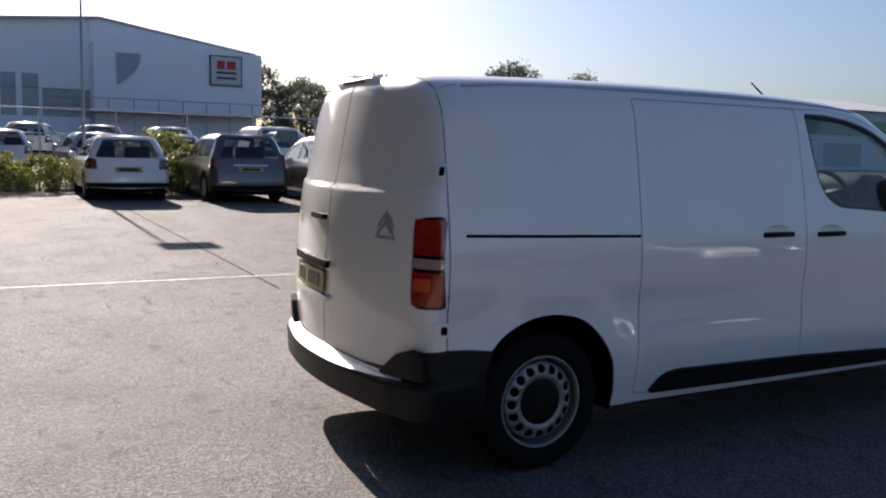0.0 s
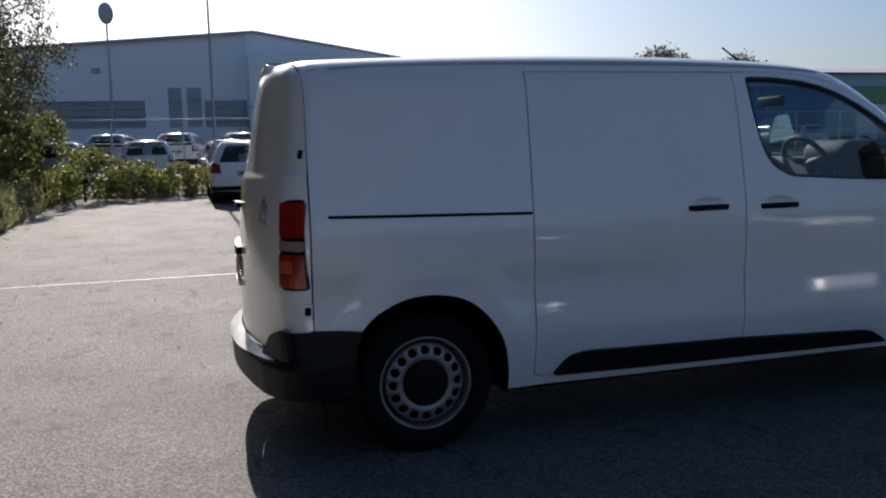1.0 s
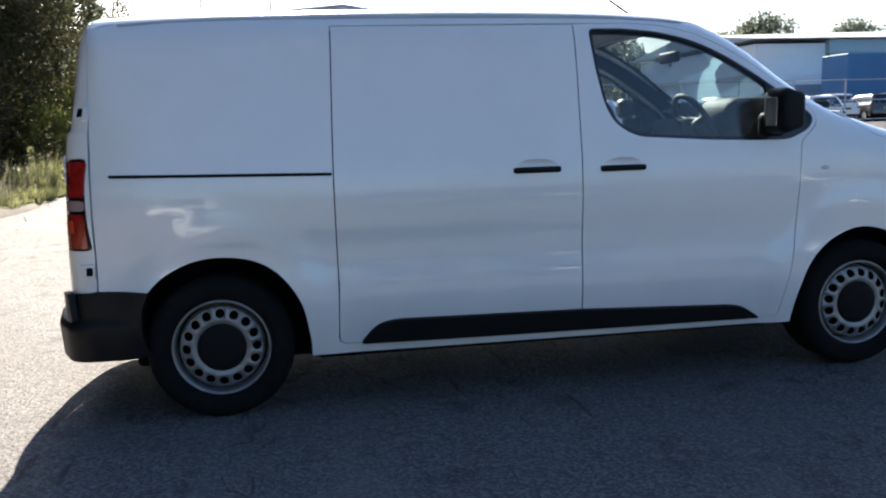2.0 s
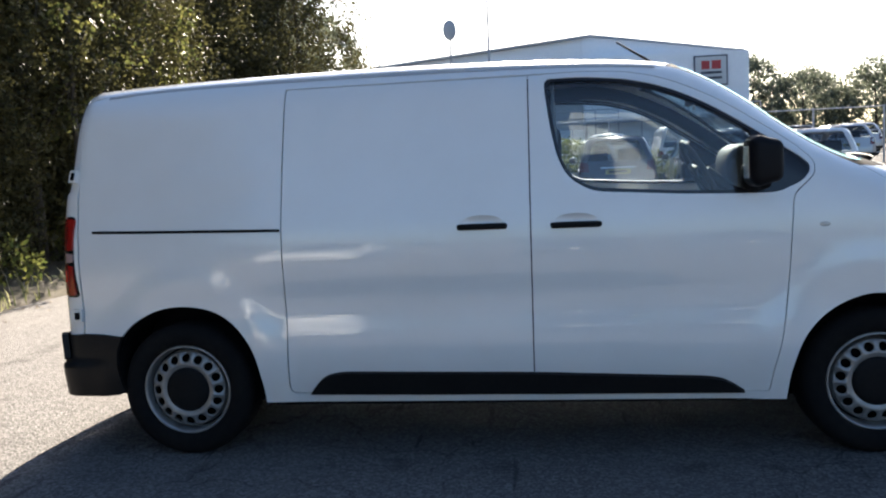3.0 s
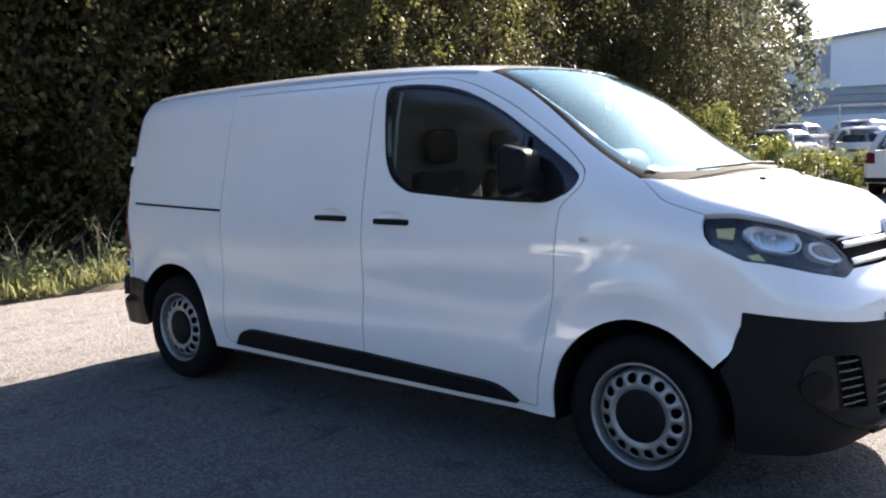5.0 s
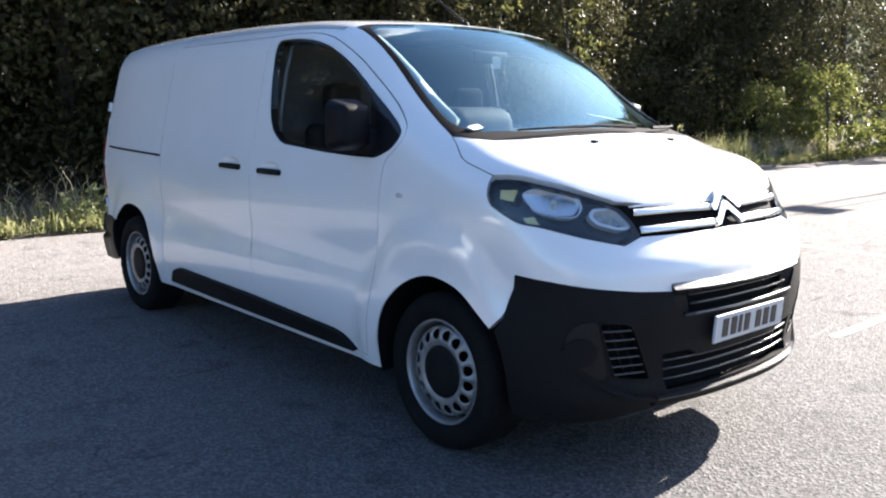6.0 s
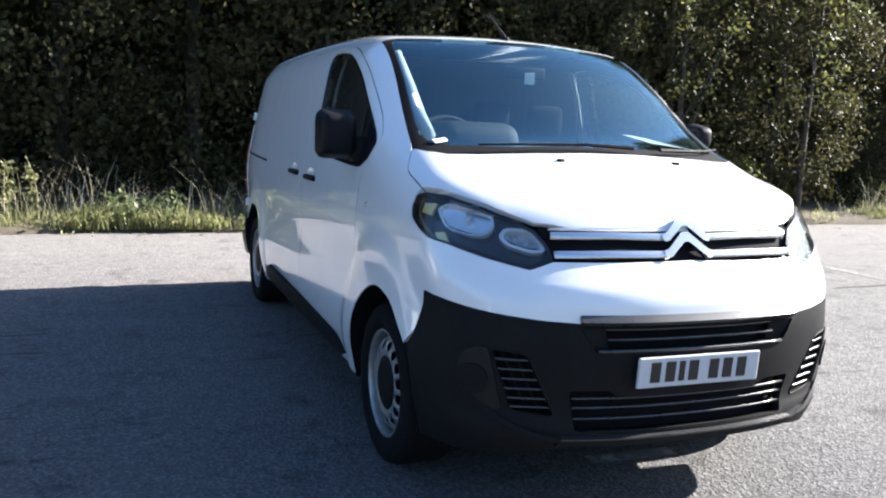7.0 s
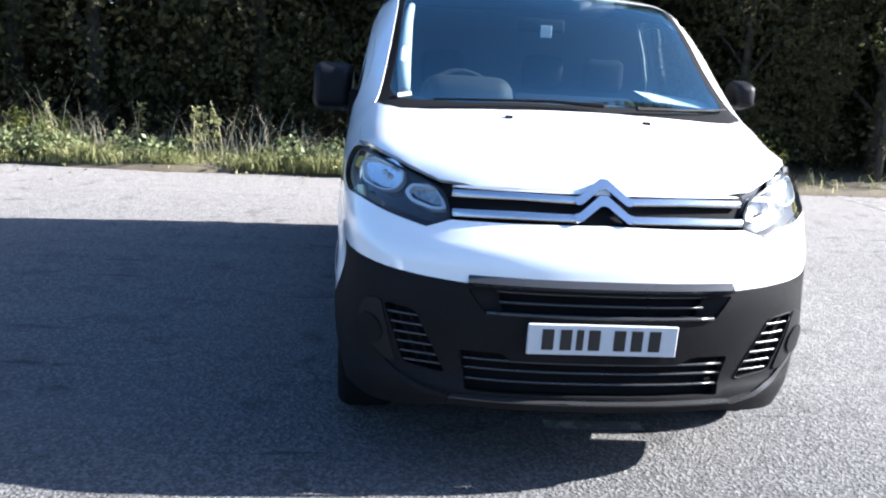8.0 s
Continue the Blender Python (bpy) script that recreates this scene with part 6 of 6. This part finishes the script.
TEAL_PANEL = surface("grey_teal_cladding", (.36, .46, .51), (.46, .55, .59), rough=.4, amount=.5, coarse=.4)
BLUE_PANEL = surface("blue_sheet", (.03, .13, .30), (.06, .22, .42), rough=.4, amount=.5, coarse=.6)

unit = thing("leisure_building", "large pale clad building with low gable roof", "building", (0, 66, .66))


def wall_piece(name, pts, y, depth, mat, owner, label=""):
    """An upright slab from an outline in x and z."""
    bm = bmesh.new()
    f = [bm.verts.new((x, y, z)) for x, z in pts]
    g = [bm.verts.new((x, y + depth, z)) for x, z in pts]
    bm.faces.new(f); bm.faces.new(g[::-1])
    for i in range(len(pts)):
        j = (i + 1) % len(pts)
        bm.faces.new((f[i], g[i], g[j], f[j]))
    bmesh.ops.recalc_face_normals(bm, faces=bm.faces)
    return part(name, bm, mat, owner, label)


# built as bays with openings left between them
gable = lambda x: 10.4 - (.085 if x < 5.3 else .160) * abs(x - 5.3)
wall_piece("front_wall", [(-24, 5.1), (4.6, 5.1), (4.6, gable(4.6)), (-24, gable(-24))], 0, .4, CLADDING, unit)
wall_piece("plinth_wall", [(-24, -1), (4.6, -1), (4.6, 3.0), (-24, 3.0)], 0, .4, CLADDING, unit)
for x0, x1 in ((-24, -18.6), (-3.2, -1.45), (-.45, -.05), (1.05, 1.3)):
    wall_piece("wall_pier", [(x0, 3.0), (x1, 3.0), (x1, 5.1), (x0, 5.1)], 0, .4, CLADDING, unit)
for x0, x1, z0, z1 in ((-18.6, -3.2, 3.0, 5.1), (1.3, 4.6, 3.0, 5.1)):
    win = wall_piece("window_band", [(x0, z0), (x1, z0), (x1, z1), (x0, z1)], .25, .05, HAZED_GLASS, unit)
    for k in range(1, 4):
        z = z0 + (z1 - z0) * k / 4
        wall_piece("louvre", [(x0, z - .07), (x1, z - .07), (x1, z + .07), (x0, z + .07)], .10, .12, CLADDING_TRIM, win)
for x0, x1 in ((-1.45, -.45), (-.05, 1.05)):
    wall_piece("tall_window", [(x0, 3.0), (x1, 3.0), (x1, 5.1), (x0, 5.1)], .20, .05, HAZED_GLASS, unit)
for x0, x1 in ((-1.45, -.45), (-.05, 1.05)):
    wall_piece("dark_panel", [(x0, 5.1), (x1, 5.1), (x1, 6.1), (x0, 6.1)], -.04, .04, CLADDING_TRIM, unit)
block = wall_piece("projecting_block", [(4.6, 3.5), (17.0, 3.5), (17.0, 8.30), (4.6, 8.45)], -3, 5, CLADDING, unit)
wall_piece("block_soffit", [(4.6, 3.38), (17.0, 3.38), (17.0, 3.496), (4.6, 3.496)], -3.02, 5, CLADDING_TRIM, unit)
wall_piece("ground_wall", [(4.7, -1), (17.0, -1), (17.0, 3.36), (4.7, 3.36)], -1.2, .4, CLADDING, unit)
wall_piece("return_wall", [(4.6, -1), (4.8, -1), (4.8, 3.36), (4.6, 3.36)], -1.3, 1.7, CLADDING_TRIM, unit)
wall_piece("gable_wall", [(4.6, 8.46), (17.0, 8.31), (17.0, gable(17)), (5.3, gable(5.3)), (4.6, gable(4.6))], -.2, .5, CLADDING, unit)
bm = bmesh.new()
ridge_pts = [(-24.3, gable(-24.3)), (5.3, gable(5.3)), (17.3, gable(17.3))]
fr = [bm.verts.new((x, -.5, z + .004)) for x, z in ridge_pts] + [bm.verts.new((x, -.5, z + .18)) for x, z in ridge_pts]
bk = [bm.verts.new((x, 40, z + .004)) for x, z in ridge_pts] + [bm.verts.new((x, 40, z + .18)) for x, z in ridge_pts]
for i in (0, 1):
    bm.faces.new((fr[i], fr[i + 1], fr[i + 4], fr[i + 3])); bm.faces.new((fr[i + 3], fr[i + 4], bk[i + 4], bk[i + 3])); bm.faces.new((fr[i + 1], fr[i], bk[i], bk[i + 1]))
part("roof", bm, ROOFING, unit)
wall_piece("side_wall", [(16.6, -1), (17.0, -1), (17.0, 8.25), (16.6, 8.25)], .4, 38, CLADDING, unit)
wall_piece("end_wall", [(-24, -1), (-23.6, -1), (-23.6, 8.0), (-24, 8.0)], .4, 38, CLADDING, unit)
wall_piece("wall_emblem", [(6.1, 7.75), (7.85, 7.75), (7.8, 7.1), (7.5, 6.5), (6.95, 5.95), (6.15, 5.35)], -3.08, .06, CLADDING_TRIM, unit, "dark quarter-round emblem")
for x0, x1 in ((-15.9, -15.2), (-14.6, -13.9)):
    wall_piece("tall_louvre", [(x0, 5.8), (x1, 5.8), (x1, 8.3), (x0, 8.3)], -.06, .06, CLADDING_TRIM, unit)
wall_piece("wall_lamp", [(-6.9, 7.3), (-6.3, 7.3), (-6.3, 7.6), (-6.9, 7.6)], -.25, .25, CLADDING_TRIM, unit)
sign = wall_piece("sign", [(12.9, 5.75), (15.4, 5.75), (15.4, 8.05), (12.9, 8.05)], -3.16, .15, SIGN_DARK, unit, "white sign with red and dark bars")
wall_piece("sign_face", [(13.0, 5.85), (15.3, 5.85), (15.3, 7.95), (13.0, 7.95)], -3.19, .03, PLATE_WHITE, sign)
for x0, x1 in ((13.45, 14.05), (14.2, 14.9)):
    wall_piece("sign_bar", [(x0, 7.0), (x1, 7.0), (x1, 7.65), (x0, 7.65)], -3.21, .02, SIGN_RED, sign)
for z in (6.65, 6.25):
    wall_piece("sign_bar", [(13.4, z), (14.95, z), (14.95, z + .18), (13.4, z + .18)], -3.21, .02, SIGN_DARK, sign)
# railings along the terrace below the block
rail = thing("terrace_railing", "metal railing along the building's terrace", "railing", (0, 60, ground_z(0, 60)))
for x in np.arange(3.5, 17.1, 1.7):
    bm = bmesh.new(); box(bm, (x - .04, -.04, 0), (x + .04, .04, 4.0), .01); part("post", bm, CLADDING_TRIM, rail)
for z in (3.1, 3.95):
    bm = bmesh.new(); box(bm, (3.5, -.03, z), (17.1, .03, z + .08), .01); part("rail", bm, CLADDING_TRIM, rail)
# round disc on a mast
mast = thing("disc_mast", "round disc on a slim mast before the building", "mast", (-4.9, 55.0, ground_z(0, 55)))
bm = bmesh.new(); tube(bm, [(0, 0, 0), (0, 0, 9.35)], [.09, .06], 10); part("mast", bm, CLADDING_TRIM, mast)
bm = bmesh.new(); bmesh.ops.create_uvsphere(bm, u_segments=24, v_segments=12, radius=1, matrix=Matrix.LocRotScale((0, -.1, 9.75), Euler((0, 0, .3)), (.48, .16, .70))); part("disc", bm, ROOFING, mast, smooth=True)
# lamp pole beside the hatchback
pole = thing("lamp_pole", "tall slim grey lamp pole among the bushes", "street lamp", (.05, 21.6, ground_z(0, 21.6)))
bm = bmesh.new(); tube(bm, [(0, 0, 0), (0, 0, 1.2), (0, 0, 6.45)], [.06, .045, .03], 10); part("pole", bm, CLADDING_TRIM, pole, smooth=True)
bm = bmesh.new(); box(bm, (-.14, -.50, 6.42), (.70, .12, 6.60), .06, 2); part("lamp_head", bm, CLADDING_TRIM, pole)
# fence behind the bushes
fence = thing("yard_fence", "thin metal fence with posts behind the bushes", "fence", (0, 27.2, ground_z(0, 27.2)))
for x in np.arange(-8, 40, 2.4):
    bm = bmesh.new(); box(bm, (x - .03, -.03, 0), (x + .03, .03, 2.05), .008); part("post", bm, CLADDING_TRIM, fence)
for z in (.35, 1.15, 1.98):
    bm = bmesh.new(); box(bm, (-8, -.018, z), (40, .018, z + .045), .005); part("rail", bm, CLADDING_TRIM, fence)

# units to the east
depot = thing("trade_unit", "low trade unit with green fascia, grey-teal cladding and grey roof", "building", (30, 45, .66))
bm = bmesh.new(); box(bm, (0, 0, -1), (45, 18, 3.3), .02); part("wall", bm, CLADDING, depot)
bm = bmesh.new(); box(bm, (4.5, -.25, 3.3), (45, 18, 4.55), .02); part("fascia", bm, GREEN_PANEL, depot)
bm = bmesh.new(); box(bm, (4.5, -.22, 4.554), (45, 18, 5.4), .02); part("upper_cladding", bm, TEAL_PANEL, depot)
bm = bmesh.new(); box(bm, (-.4, .2, 3.304), (4.49, 18, 5.2), .02); part("end_bay", bm, CLADDING, depot)
wall_piece("fascia_sign", [(10, 3.5), (11.0, 3.5), (11.0, 4.4), (10, 4.4)], -.30, .05, PLATE_WHITE, depot)
bm = bmesh.new()
v = [bm.verts.new(p) for p in ((-1, -.8, 5.45), (46, -.8, 5.45), (46, 9, 7.2), (-1, 9, 6.6), (-1, 19, 5.45), (46, 19, 5.45))]
bm.faces.new((v[0], v[1], v[2], v[3])); bm.faces.new((v[3], v[2], v[5], v[4])); bm.faces.new((v[0], v[3], v[4])); bm.faces.new((v[1], v[5], v[2])); bm.faces.new((v[0], v[4], v[5], v[1]))
part("roof", bm, ROOFING, depot)
for k in range(5):
    wall_piece("window", [(1 + k * 7.5, .6), (6 + k * 7.5, .6), (6 + k * 7.5, 2.6), (1 + k * 7.5, 2.6)], -.05, .05, HAZED_GLASS, depot)
lorry = thing("box_lorry", "box lorry with blue printed side", "lorry", (31.0, 38.0, .66))
bm = bmesh.new(); box(bm, (0, 0, 1.0), (8, 2.4, 4.0), .05); part("box", bm, BLUE_PANEL, lorry)
bm = bmesh.new(); box(bm, (8.2, .05, .5), (10.0, 2.35, 2.9), .2, 3); part("cab", bm, P_WHITE, lorry)
for x in (1.2, 2.4, 8.9):
    bm = bmesh.new(); lathe(bm, [(0, 0), (.5, 0), (.5, .3), (0, .3)], 20); w = part("wheel", bm, RUBBER, lorry); w.matrix_local = pose(x, -.02, .5)
bm = bmesh.new(); box(bm, (0, .4, .6), (8.2, 2.0, 1.0), .02); part("chassis", bm, DARK_VOID, lorry)

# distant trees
# paler leaf colours stand in for haze over the far trees
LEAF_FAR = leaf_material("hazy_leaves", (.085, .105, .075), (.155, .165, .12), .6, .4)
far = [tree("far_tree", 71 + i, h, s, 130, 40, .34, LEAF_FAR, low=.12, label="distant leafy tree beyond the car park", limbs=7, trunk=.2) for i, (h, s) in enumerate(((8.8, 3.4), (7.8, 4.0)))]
rng = np.random.default_rng(21)
spots = [(20.5 + 3.4 * i + float(rng.uniform(-1, 1)), 78 + float(rng.uniform(-4, 5))) for i in range(13)] + [(39, 66), (43.5, 67), (36, 72), (-20, 62), (-25, 58), (-12, 44), (-15, 40), (-11.5, 36), (-12, 30), (-10, 26)]
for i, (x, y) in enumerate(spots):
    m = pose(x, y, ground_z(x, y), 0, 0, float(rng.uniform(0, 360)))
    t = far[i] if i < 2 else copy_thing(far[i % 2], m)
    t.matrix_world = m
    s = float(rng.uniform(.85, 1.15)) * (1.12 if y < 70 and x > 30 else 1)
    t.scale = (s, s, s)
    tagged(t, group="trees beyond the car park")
